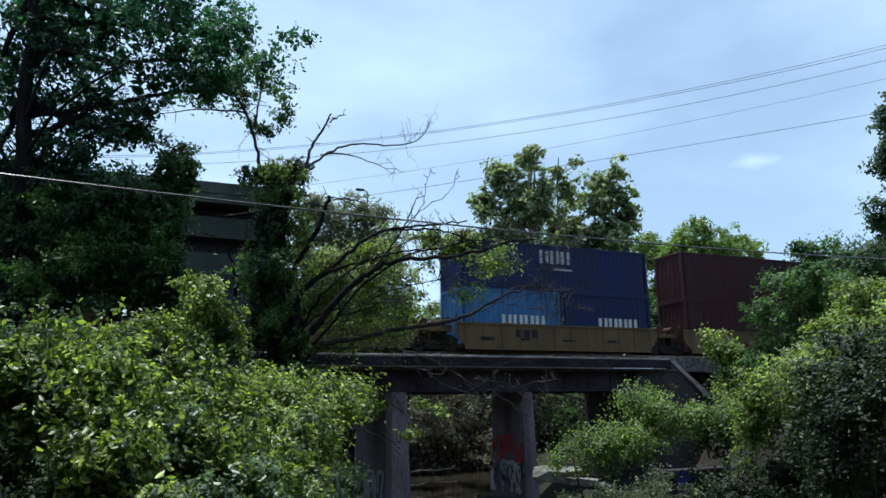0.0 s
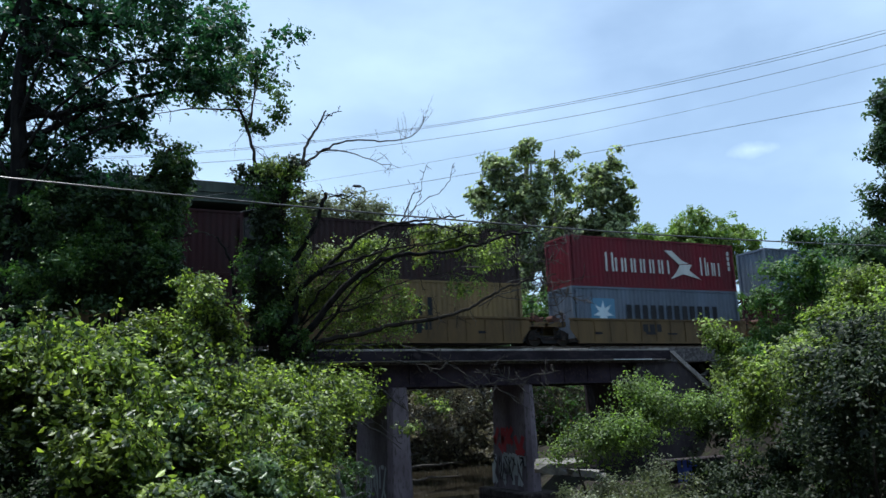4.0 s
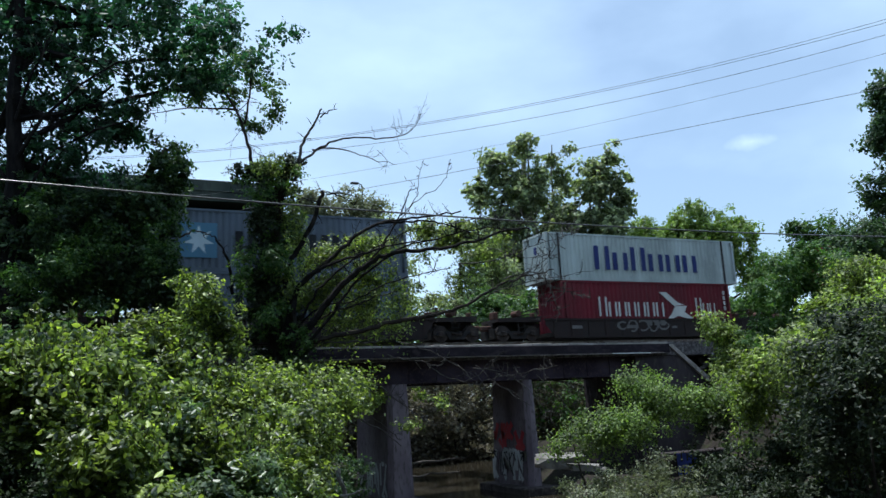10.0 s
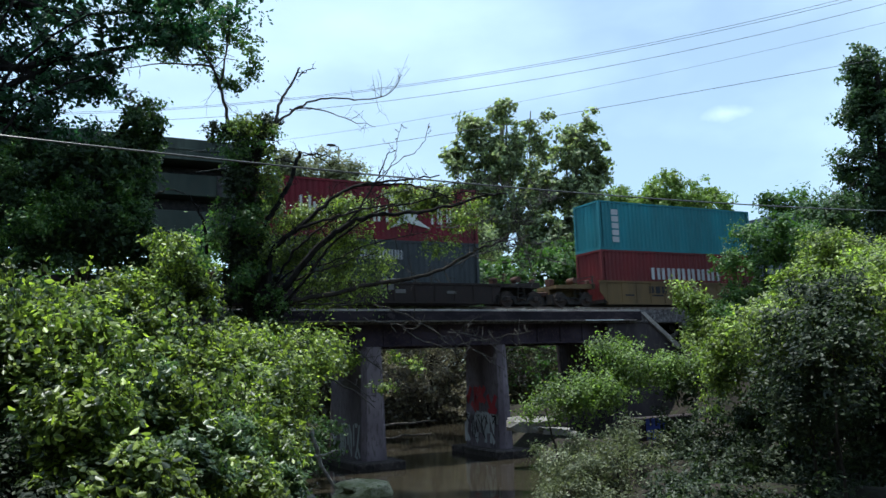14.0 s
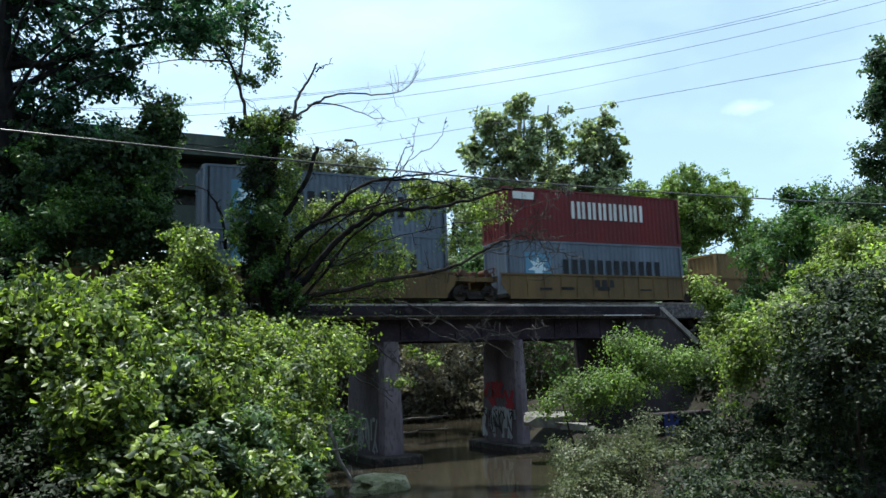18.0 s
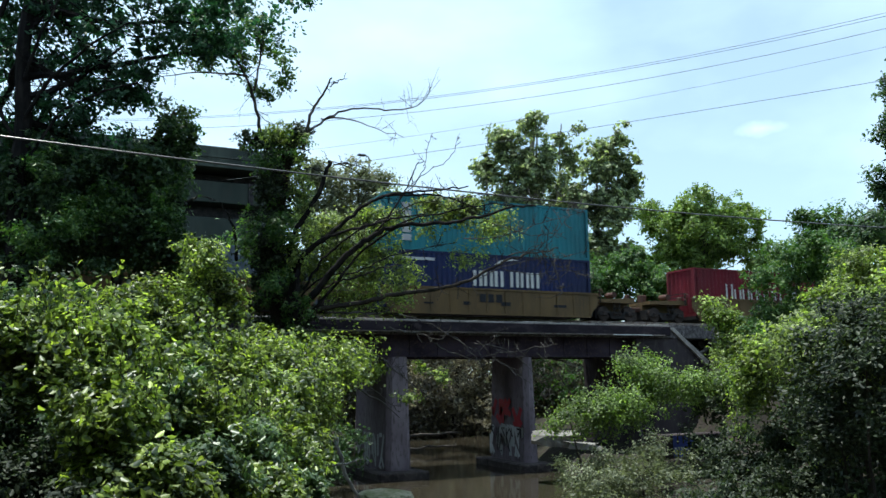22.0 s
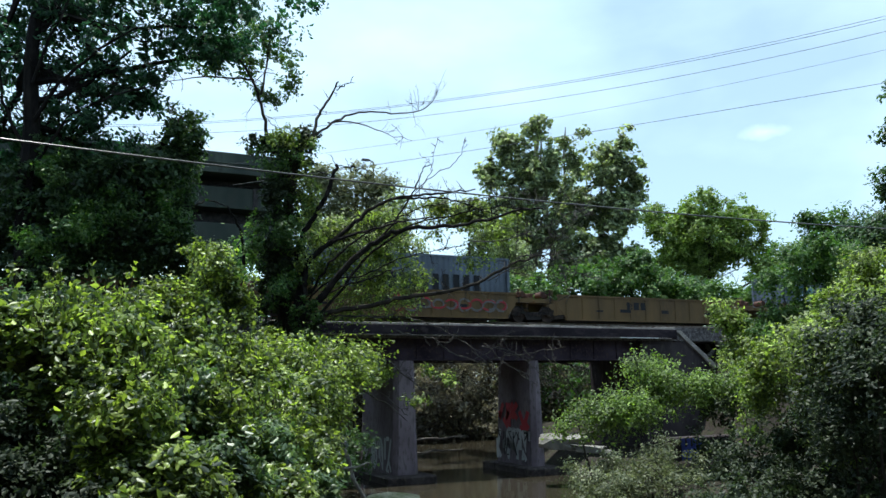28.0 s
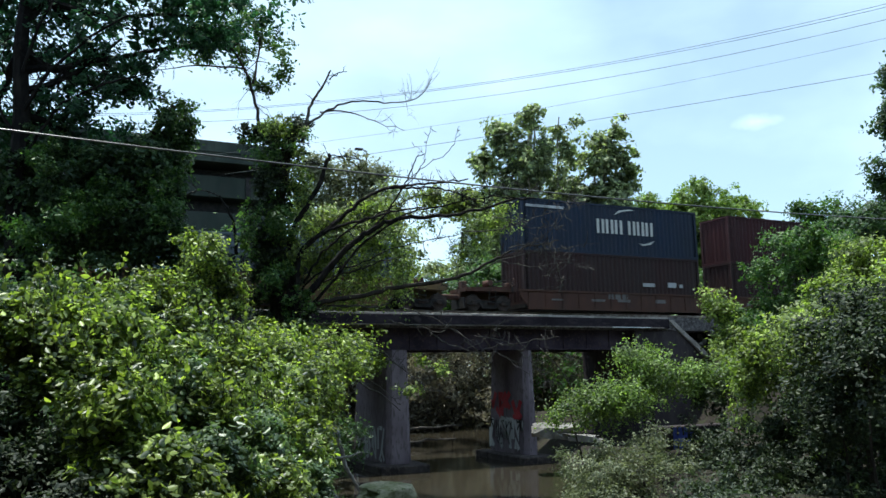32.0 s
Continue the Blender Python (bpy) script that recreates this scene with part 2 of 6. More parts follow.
M_ROCK = simple("pale_rock", (0.09, 0.085, 0.08), (0.23, 0.22, 0.21), 1.4, 0.9, c3=(0.2, 0.18, 0.15), fine=7.0, bump=0.8, depth=0.05)
M_MOSSROCK = simple("mossy_rock", (0.15, 0.16, 0.075), (0.38, 0.36, 0.27), 1.8, 0.95, c3=(0.10, 0.125, 0.045), fine=9.0, bump=0.8, depth=0.05)
# overpass concrete made very dark: its shade is put into the colour
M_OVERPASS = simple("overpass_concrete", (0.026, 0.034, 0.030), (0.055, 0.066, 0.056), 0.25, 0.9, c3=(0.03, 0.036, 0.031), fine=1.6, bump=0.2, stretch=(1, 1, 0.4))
M_DARKSTEEL = simple("dark_steel", (0.012, 0.012, 0.014), (0.04, 0.036, 0.035), 2.0, 0.75, fine=10.0, bump=0.3)
M_WHEEL = simple("wheel_steel", (0.02, 0.016, 0.015), (0.06, 0.045, 0.04), 4.0, 0.7, 0.0, fine=20.0, bump=0.2)
M_CABLE_PALE = simple("cable_sheath", (0.045, 0.042, 0.042), (0.09, 0.085, 0.085), 3.0, 0.28, spec=0.6, fine=20.0, bump=0.1)
M_WIRE = simple("wire_dark", (0.10, 0.105, 0.11), (0.16, 0.165, 0.17), 2.0, 0.6, fine=10.0, bump=0.1)
M_CAR_YELLOW = paint("car_yellow", (0.16, 0.104, 0.047), 0.5)
M_CAR_DARK = paint("car_dark", (0.028, 0.019, 0.019), 0.5, 0.7)
M_CAR_BROWN = paint("car_brown", (0.085, 0.04, 0.03), 0.5, 0.7)
M_WHITE = paint("mark_white", (0.72, 0.72, 0.70), 0.7)
M_BLACK = paint("mark_black", (0.012, 0.014, 0.02), 0.8)
M_NAVY = paint("mark_navy", (0.02, 0.035, 0.16), 0.8)
M_PALEBLUE = paint("mark_blue", (0.12, 0.26, 0.40), 0.8)
M_STAR = paint("mark_star", (0.62, 0.74, 0.82), 0.85)
M_GOLD = paint("mark_gold", (0.32, 0.22, 0.06), 0.7)
M_RED_TAG = paint("tag_red", (0.36, 0.035, 0.05), 0.7)
M_WHITE_TAG = paint("tag_white", (0.50, 0.51, 0.54), 0.6)
M_DIM_TAG = paint("tag_dim", (0.17, 0.16, 0.16), 0.6)
M_DARK_TAG = paint("tag_dark", (0.06, 0.055, 0.06), 0.6)
M_BLUE_TAG = paint("tag_blue", (0.05, 0.075, 0.38), 0.7)
COLOURS = {
    "navy": (0.014, 0.024, 0.095), "maroon": (0.05, 0.014, 0.018), "brown": (0.034, 0.016, 0.017), "slate": (0.014, 0.026, 0.055), "yellow": (0.25, 0.172, 0.078),
    "red": (0.16, 0.014, 0.026), "grey": (0.15, 0.183, 0.24), "skyblue": (0.06, 0.17, 0.36), "orange": (0.30, 0.052, 0.034),
    "white": (0.50, 0.56, 0.55), "teal": (0.035, 0.21, 0.25), "darkgrey": (0.055, 0.065, 0.075), "brick": (0.15, 0.022, 0.026),
    "green": (0.05, 0.20, 0.17),
}
PAINTS = {k: paint("paint_" + k, v) for k, v in COLOURS.items()}


def water_material():
    m, nodes, links, b = material("creek_water", 0.06)
    b.inputs["Base Color"].default_value = (0.034, 0.029, 0.021, 1)
    b.inputs["Specular IOR Level"].default_value = 0.6
    co = nodes.new("ShaderNodeTexCoord")
    n1 = nodes.new("ShaderNodeTexNoise")
    n1.inputs["Scale"].default_value, n1.inputs["Detail"].default_value = 1.6, 4.0
    links.new(co.outputs["Object"], n1.inputs["Vector"])
    bp = nodes.new("ShaderNodeBump")
    bp.inputs["Strength"].default_value, bp.inputs["Distance"].default_value = 0.2, 0.05
    links.new(n1.outputs["Fac"], bp.inputs["Height"])
    links.new(bp.outputs["Normal"], b.inputs["Normal"])
    return m


M_WATER = water_material()

# ---- mesh helpers ----


def part(name, bm, mat, parent=None, label=""):
    """Links a bmesh as one mesh object under a thing or a part."""
    me = bpy.data.meshes.new(name)
    bm.to_mesh(me)
    bm.free()
    me.materials.append(mat)
    ob = new(name, me)
    ob.parent = parent
    if label:
        ob["label"] = label
    return ob


def shared(name, me, parent, label=""):
    ob = new(name, me)
    ob.parent = parent
    if label:
        ob["label"] = label
    return ob


def mesh_of(name, bm, mat):
    me = bpy.data.meshes.new(name)
    bm.to_mesh(me)
    bm.free()
    me.materials.append(mat)
    return me


def box(bm, x0, x1, y0, y1, z0, z1, bevel=0.0):
    vs = [bm.verts.new(p) for p in ((x0, y0, z0), (x1, y0, z0), (x1, y1, z0), (x0, y1, z0), (x0, y0, z1), (x1, y0, z1), (x1, y1, z1), (x0, y1, z1))]
    fs = [bm.faces.new([vs[i] for i in q]) for q in ((0, 3, 2, 1), (4, 5, 6, 7), (0, 1, 5, 4), (1, 2, 6, 5), (2, 3, 7, 6), (3, 0, 4, 7))]
    if bevel:
        bmesh.ops.bevel(bm, geom=list({e for f in fs for e in f.edges}), offset=bevel, segments=1, affect="EDGES")
    return bm


def prism(bm, pts, y0, y1):
    """A plate with the outline pts (x, z), from y0 to y1."""
    a = [bm.verts.new((x, y0, z)) for x, z in pts]
    b = [bm.verts.new((x, y1, z)) for x, z in pts]
    n = len(pts)
    bm.faces.new(a)
    bm.faces.new(b[::-1])
    for i in range(n):
        bm.faces.new((a[i], b[i], b[(i + 1) % n], a[(i + 1) % n]))
    return bm


def disc(bm, x, y0, y1, z, r, n=16):
    return prism(bm, [(x + r * math.cos(2 * math.pi * i / n), z + r * math.sin(2 * math.pi * i / n)) for i in range(n)], y0, y1)


def tube(bm, pts, radii, n=6):
    """A tapered round limb through the points."""
    pts = [Vector(p) for p in pts]
    rings = []
    for i, p in enumerate(pts):
        d = (pts[min(i + 1, len(pts) - 1)] - pts[max(i - 1, 0)]).normalized()
        u = d.orthogonal().normalized() if i == 0 else (rings[-1][1] - d * rings[-1][1].dot(d)).normalized()
        v = d.cross(u)
        rings.append(([bm.verts.new(p + (u * math.cos(2 * math.pi * k / n) + v * math.sin(2 * math.pi * k / n)) * radii[i]) for k in range(n)], u))
    for (a, _), (b, _) in zip(rings, rings[1:]):
        for k in range(n):
            bm.faces.new((a[k], a[(k + 1) % n], b[(k + 1) % n], b[k]))
    bm.faces.new(rings[0][0][::-1])
    bm.faces.new(rings[-1][0])
    return bm


def bent(pts, steps, wobble, rng):
    """A smooth line through the points, with small kinks."""
    pts = [np.array(p, float) for p in pts]
    out = []
    for i in range(len(pts) - 1):
        p0, p1, p2, p3 = pts[max(i - 1, 0)], pts[i], pts[i + 1], pts[min(i + 2, len(pts) - 1)]
        for k in range(steps):
            t = k / steps
            q = 0.5 * (2 * p1 + (p2 - p0) * t + (2 * p0 - 5 * p1 + 4 * p2 - p3) * t * t + (3 * p1 - p0 - 3 * p2 + p3) * t ** 3)
            out.append(q + (rng.normal(0, wobble, 3) if i + k else 0))
    out.append(pts[-1])
    return out


def limb(bm, pts, r0, r1, rng, steps=4, wobble=0.02, n=6):
    line = bent(pts, steps, wobble, rng)
    radii = [r0 + (r1 - r0) * i / (len(line) - 1) for i in range(len(line))]
    tube(bm, line, radii, n)
    return line


def twigs(bm, line, count, length, r, rng, up=0.4, start=0.3):
    """Fine side shoots along a limb."""
    for _ in range(count):
        i = int(rng.uniform(start, 0.98) * (len(line) - 1))
        p = np.array(line[i])
        d = rng.normal(0, 1, 3) + np.array((0, 0, up))
        d /= np.linalg.norm(d)
        L = length * rng.uniform(0.5, 1.2)
        mid = p + d * L * 0.5 + rng.normal(0, L * 0.07, 3)
        end = p + d * L + np.array((0, 0, L * 0.12))
        tube(bm, [p, mid, end], [r, r * 0.7, r * 0.35], 4)
        for q in (0.35, 0.6, 0.8):
            s = p + (end - p) * q
            e = d + rng.normal(0, 0.8, 3)
            tube(bm, [s, s + e / np.linalg.norm(e) * L * rng.uniform(0.2, 0.5)], [r * 0.6, r * 0.3], 3)


def leaf_mesh(name, centres, size, mat, rng, up=0.55, narrow=0.32, fold=0.16, out=None):
    """One mesh of small folded leaves at the centres."""
    n = len(centres)
    nrm = rng.normal(0, 1, (n, 3)) + np.array((0, 0, up * 2))
    if out is not None:
        nrm = rng.normal(0, 0.5, (n, 3)) + out * 0.75 + np.array((0, 0, up))
    nrm /= np.linalg.norm(nrm, axis=1, keepdims=True)
    ref = rng.normal(0, 1, (n, 3))
    ax = np.cross(nrm, ref)
    ax /= np.linalg.norm(ax, axis=1, keepdims=True)
    sd = np.cross(nrm, ax)
    L = (size * rng.uniform(0.6, 1.35, n))[:, None]
    co = np.empty((n, 6, 3))
    co[:, 0] = centres - ax * L * 0.5
    co[:, 3] = centres + ax * L * 0.5 - nrm * L * 0.12
    for k, w in ((1, 1), (5, -1)):
        co[:, k] = centres + sd * L * narrow * 0.84 * w - nrm * L * fold - ax * L * 0.13
    for k, w in ((2, 1), (4, -1)):
        co[:, k] = centres + sd * L * narrow * 0.64 * w - nrm * L * fold * 0.9 + ax * L * 0.2
    idx = (np.arange(n) * 6)[:, None] + np.array([0, 1, 2, 3, 0, 3, 4, 5])
    me = bpy.data.meshes.new(name)
    me.vertices.add(n * 6)
    me.vertices.foreach_set("co", co.ravel().astype(np.float32))
    me.loops.add(n * 8)
    me.loops.foreach_set("vertex_index", idx.ravel().astype(np.int32))
    me.polygons.add(n * 2)
    me.polygons.foreach_set("loop_start", (np.arange(n * 2) * 4).astype(np.int32))
    me.update()
    me.validate()
    me.materials.append(mat)
    return me


def lobe_points(lobes, sprays, per, spread, rng, shell=0.55):
    """Leaf places: tufts of leaves set through rounded lobes (x, y, z, half width, half height), with gaps between the tufts."""
    lobes = np.array(lobes, float)
    w = (lobes[:, 3] ** 2 * lobes[:, 4]) ** 0.667
    knobs = []
    for x, y, z, r, h in lobes:
        knobs.append((x, y, z, r * 0.62, h * 0.62))
        for _ in range(8):
            q = rng.normal(0, 1, 3)
            q /= np.linalg.norm(q)
            k = rng.uniform(0.28, 0.5)
            knobs.append((x + q[0] * r * 0.68, y + q[1] * r * 0.68, z + q[2] * h * 0.68, r * k, h * k))
    lobes = np.array(knobs)
    w = (lobes[:, 3] ** 2 * lobes[:, 4]) ** 0.667
    tufts, many = max(6, sprays // 3), per * 3
    pick = rng.choice(len(lobes), tufts, p=w / w.sum())
    d = rng.normal(0, 1, (tufts, 3))
    d /= np.linalg.norm(d, axis=1, keepdims=True)
    rad = np.where(rng.uniform(0, 1, tufts) < shell, rng.uniform(0.72, 1.12, tufts), rng.uniform(0.1, 1.0, tufts) ** 0.5)
    c = lobes[pick, :3] + d * rad[:, None] * lobes[pick][:, [3, 3, 4]]
    big = spread * rng.uniform(1.2, 3.0, tufts)
    n, arms = tufts * many, 7
    arm = rng.normal(0, 1, (tufts, arms, 3)) * np.array((1, 1, 0.6)) + d[:, None] * 0.7 + np.array((0, 0, 0.15))
    arm /= np.linalg.norm(arm, axis=2, keepdims=True)
    arm *= rng.uniform(0.5, 1.15, (tufts, arms, 1))
    which = rng.integers(0, arms, n)
    own = np.repeat(np.arange(tufts), many)
    t = rng.uniform(0.08, 1.0, n) ** 0.8
    p = c[own] + arm[own, which] * (t * big[own])[:, None]
    p[:, 2] -= 0.22 * t * t * big[own]
    p += rng.normal(0, 1, (n, 3)) * (0.10 + 0.16 * (1 - t))[:, None] * big[own][:, None]
    out = (d * 0.6)[own] + arm[own, which]
    return p, out / np.linalg.norm(out, axis=1, keepdims=True)


def foliage(name, lobes, sprays, per, spread, size, mat, parent, seed, shell=0.55, label="", **kw):
    rng = np.random.default_rng(seed)
    p, out = lobe_points(lobes, sprays, per, spread, rng, shell)
    ob = shared(name, leaf_mesh(name, p, size, mat, rng, out=out, **kw), parent, label)
    return tagged(ob, kind="stuff")


def thing(name, at, label, category, group=""):
    ob = new(name)
    ob.location = at
    ob.empty_display_size = 0.3
    return tagged(ob, label, category, group)


def local(base, pts):
    return [tuple(np.array(p[:3]) - np.array(base)) + tuple(p[3:]) for p in pts]

# ---- ground, creek, embankment ----
WATER_Z, RAIL_Z, SIDE_Y, TRACK_Y = -4.6, 3.15, 36.27, 37.49


def creek_x(y):
    return 17.6 + (y - 38) * np.where(y > 38, 0.42, 0.45) + 0.9 * np.clip(17 - y, 0, 40)


def ground_z(x, y):
    """Height of the ground: banks, the creek bed and the railway embankment with its gap at the bridge."""
    off = np.abs(x - creek_x(y))
    half = np.where(y > 44, 7.5, np.clip(6.2 + (38 - y) * 0.02, 4.5, 6.6))
    bank = -3.7 + 0.35 * np.sin(x * 0.31) * np.cos(y * 0.27) + 0.25 * np.sin(x * 0.9 + y * 0.7)
    bank = bank + 1.6 * np.clip((creek_x(y) - x - 9) / 12, 0, 1) + 1.4 * np.clip((x - creek_x(y) - 16) / 14, 0, 1)
    bed = -5.6 + 0.85 * np.clip((y - 45) / 7, 0, 1)
    z = bed + (bank - bed) * np.clip((off - half + 1.5) / 3.0, 0, 1) ** 0.8
    gap = np.clip(np.maximum(4.0 - x, x - 31.5) / 3.0, 0, 1)
    bump = np.clip((7.6 - np.abs(y - TRACK_Y)) / 4.6, 0, 1) * (2.45 - bank) * gap
    z = z + 1.15 * np.clip(1.4 - np.hypot(x, y) / 6, 0, 1) + 3.2 * np.clip((y - 73) / 6, 0, 1) * np.clip((half + 4 - off) / 4, 0, 1)
    return z + np.where(bump > 0, np.maximum(bump + bank - z, 0), 0)


def graded(lo, hi, near0, near1, step):
    core = np.arange(near0, near1 + step, step)
    far = np.array([1, 3, 8, 20, 60, 160, 500, 1400]) * 1.0
    return np.unique(np.concatenate([core, near0 - far * abs(lo) / 1400, near1 + far * hi / 1400]))


gx, gy = graded(3000, 3000, -40, 110, 0.9), graded(3000, 3000, -12, 130, 0.9)
GX, GY = np.meshgrid(gx, gy)
GZ = ground_z(GX, GY)
gm = bpy.data.meshes.new("ground")
gw, gh = len(gx), len(gy)
gi = (np.arange(gh - 1)[:, None] * gw + np.arange(gw - 1)[None, :]).ravel()
gm.from_pydata(np.stack([GX, GY, GZ], -1).reshape(-1, 3).tolist(), [], np.stack([gi, gi + 1, gi + gw + 1, gi + gw], 1).tolist())
gm.materials.append(M_EARTH)
for p in gm.polygons:
    p.use_smooth = True
ground = tagged(new("ground", gm), "brown earth banks with leaf litter beside a creek", "ground", kind="structure")

bm = bmesh.new()
N = 40
for i in range(N):
    y0, y1 = -8 + i * 3.0, -8 + (i + 1) * 3.0
    v = [bm.verts.new((float(creek_x(np.array(y))) + s * 10, y, WATER_Z)) for y, s in ((y0, -1), (y0, 1), (y1, 1), (y1, -1))]
    bm.faces.new(v)
bmesh.ops.remove_doubles(bm, verts=bm.verts, dist=0.001)
water = tagged(part("water", bm, M_WATER), "murky olive creek water with mirrored trees", "water", kind="structure")

# ---- railway bridge ----
bridge = thing("railway_bridge", (0, 0, -0.1), "old railway bridge with dark steel girders on concrete piers", "bridge")
for y in (36.35, 40.35):
    bm = bmesh.new()
    box(bm, 4.0, 30.6, y, y + 0.05, 1.30, 2.40)
    box(bm, 4.0, 30.6, y - 0.17, y + 0.22, 1.22, 1.29)
    box(bm, 4.0, 30.6, y - 0.17, y + 0.22, 2.33, 2.395)
    for k in range(18):
        x = 4.5 + k * 1.5
        box(bm, x, x + 0.03, y - 0.05, y + 0.002, 1.295, 2.328)
    part("girder", bm, M_GIRDER, bridge, "dark riveted steel plate girder with stiffeners")
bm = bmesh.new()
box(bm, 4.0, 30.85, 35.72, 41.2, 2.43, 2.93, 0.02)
part("deck", bm, M_DECK, bridge, "dark concrete deck slab")
bm = bmesh.new()
box(bm, 4.0, 30.4, 35.66, 35.715, 2.40, 2.46)
part("drip_edge", bm, M_RAIL, bridge, "worn steel angle along the deck edge")
bm = bmesh.new()
box(bm, 26.8, 29.4, 35.60, 35.655, 2.405, 2.46)
part("edge_pipe", bm, M_WHITE, bridge, "short pale conduit pipe on the deck edge")
rng = np.random.default_rng(40)
x = 4.0
while x < 30.7:
    w = min(rng.uniform(0.5, 1.6), 30.8 - x)
    bm = bmesh.new()
    box(bm, x, x + w - 0.02, 35.76 + rng.uniform(-0.02, 0.02), 35.95, 2.934, 3.03 + rng.uniform(-0.02, 0.03), 0.01)
    part("kerb_stone", bm, M_COPING, bridge, "weathered kerb stone that holds the ballast")
    x += w


def pier(x0, x1, y0, y1, top, batter):
    bm = bmesh.new()
    prof = [(-4.15, batter), (top, 0.0)]
    rings = []
    for z, g in prof:
        c = 0.22
        pts = [(x0 - g + c, y0 - g), (x1 + g - c, y0 - g), (x1 + g, y0 - g + c), (x1 + g, y1 + g - c), (x1 + g - c, y1 + g), (x0 - g + c, y1 + g), (x0 - g, y1 + g - c), (x0 - g, y0 - g + c)]
        rings.append([bm.verts.new((x, y, z)) for x, y in pts])
    for k in range(8):
        bm.faces.new((rings[0][k], rings[0][(k + 1) % 8], rings[1][(k + 1) % 8], rings[1][k]))
    bm.faces.new(rings[1])
    p = part("pier", bm, M_CONCRETE, bridge, "stained concrete pier with sprayed writing")
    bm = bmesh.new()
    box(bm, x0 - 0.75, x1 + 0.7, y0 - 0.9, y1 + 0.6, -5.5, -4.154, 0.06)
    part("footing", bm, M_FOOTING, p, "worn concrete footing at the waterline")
    return p


pier_a = pier(13.8, 14.85, 36.1, 40.9, 1.21, 0.13)
pier_b = pier(21.4, 21.95, 36.1, 39.9, 1.21, 0.13)


def sprayed(parent, x, y0, y1, z0, z1, mat, seed, count, label, t=0.075, strokes=3):
    """Loose angular strokes of paint that stand for unreadable writing, on a face that looks along -x."""
    rng = np.random.default_rng(seed)
    w = (y1 - y0) / count
    for k in range(count):
        for j in range(strokes):
            a = np.array((rng.integers(0, 3) / 2, rng.integers(0, 4) / 3))
            way = [a]
            for i in range(2):
                way.append(np.clip(way[-1] + np.array((rng.choice((-0.5, 0, 0.5)), rng.choice((-0.67, -0.33, 0.33, 0.67)))), 0, 1))
            way = [np.array((y0 + w * (k + 0.1 + 0.78 * u[0]), z0 + (z1 - z0) * u[1])) for u in way]
            bm, prev = bmesh.new(), None
            for i, p in enumerate(way):
                d = way[min(i + 1, 2)] - way[max(i - 1, 0)] + np.array((1e-4, 2e-4))
                n = np.array((-d[1], d[0])) / np.linalg.norm(d) * t
                pair = [bm.verts.new((x - 0.004 * j, *(p + n))), bm.verts.new((x - 0.004 * j, *(p - n)))]
                if prev:
                    bm.faces.new((prev[0], prev[1], pair[1], pair[0]))
                prev = pair
            part("paint_stroke", bm, mat, parent, label)


sprayed(pier_b, 21.27, 36.3, 39.6, -2.25, -1.0, M_RED_TAG, 3, 3, "faded red sprayed strokes", 0.15, 4)
sprayed(pier_b, 21.23, 36.2, 39.8, -3.9, -2.4, M_WHITE_TAG, 4, 4, "white sprayed strokes", 0.14, 4)
sprayed(pier_b, 21.205, 36.3, 39.7, -3.7, -2.5, M_BLACK, 14, 4, "black sprayed outlines", 0.05, 3)
sprayed(pier_a, 13.64, 36.2, 40.3, -4.0, -2.5, M_WHITE_TAG, 5, 5, "dim grey sprayed strokes", 0.10, 4)

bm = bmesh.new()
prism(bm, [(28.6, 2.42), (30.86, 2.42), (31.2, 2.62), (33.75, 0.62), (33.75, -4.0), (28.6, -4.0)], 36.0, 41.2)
part("abutment", bm, M_DARK_CONCRETE, bridge, "dark concrete abutment with a sloping wing wall")
bm = bmesh.new()
prism(bm, [(30.87, 2.90), (31.22, 2.90), (34.06, 0.72), (33.76, 0.60)], 35.85, 36.30)
part("wing_coping", bm, M_COPING, bridge, "pale sloping coping of the wing wall")
bm = bmesh.new()
box(bm, 0.5, 3.995, 36.0, 41.2, -3.0, 2.42)
part("abutment", bm, M_DARK_CONCRETE, bridge)

# track: ties and rails on the deck and the banks
track = thing("railway_track", (0, 0, 0), "worn rails on dark timber ties", "track")
bm = bmesh.new()
box(bm, -0.12, 0.12, -1.3, 1.3, -0.12, 0.0, 0.015)
tie_mesh = mesh_of("tie", bm, M_TIMBER)
for k in range(150):
    ob = shared("tie", tie_mesh, track)
    ob.location = (-16 + k * 0.52, TRACK_Y, RAIL_Z - 0.16)
for y in (-0.75, 0.75):
    bm = bmesh.new()
    prism(bm, [(-430.0, -0.03), (430.0, -0.03), (430.0, 0.0), (-430.0, 0.0)], TRACK_Y + y - 0.036, TRACK_Y + y + 0.036)
    box(bm, -430, 430, TRACK_Y + y - 0.01, TRACK_Y + y + 0.01, -0.13, -0.031)
    box(bm, -430, 430, TRACK_Y + y - 0.07, TRACK_Y + y + 0.07, -0.157, -0.1305)
    r = part("rail", bm, M_RAIL, track, "steel rail with a shiny head")
    r.location.z = RAIL_Z
bm = bmesh.new()
prism(bm, [(-430.0, 2.2), (430.0, 2.2), (430.0, RAIL_Z - 0.2), (-430.0, RAIL_Z - 0.2)], TRACK_Y - 1.55, TRACK_Y + 1.55)
part("ballast_bed", bm, M_BALLAST, track, "grey crushed stone ballast")


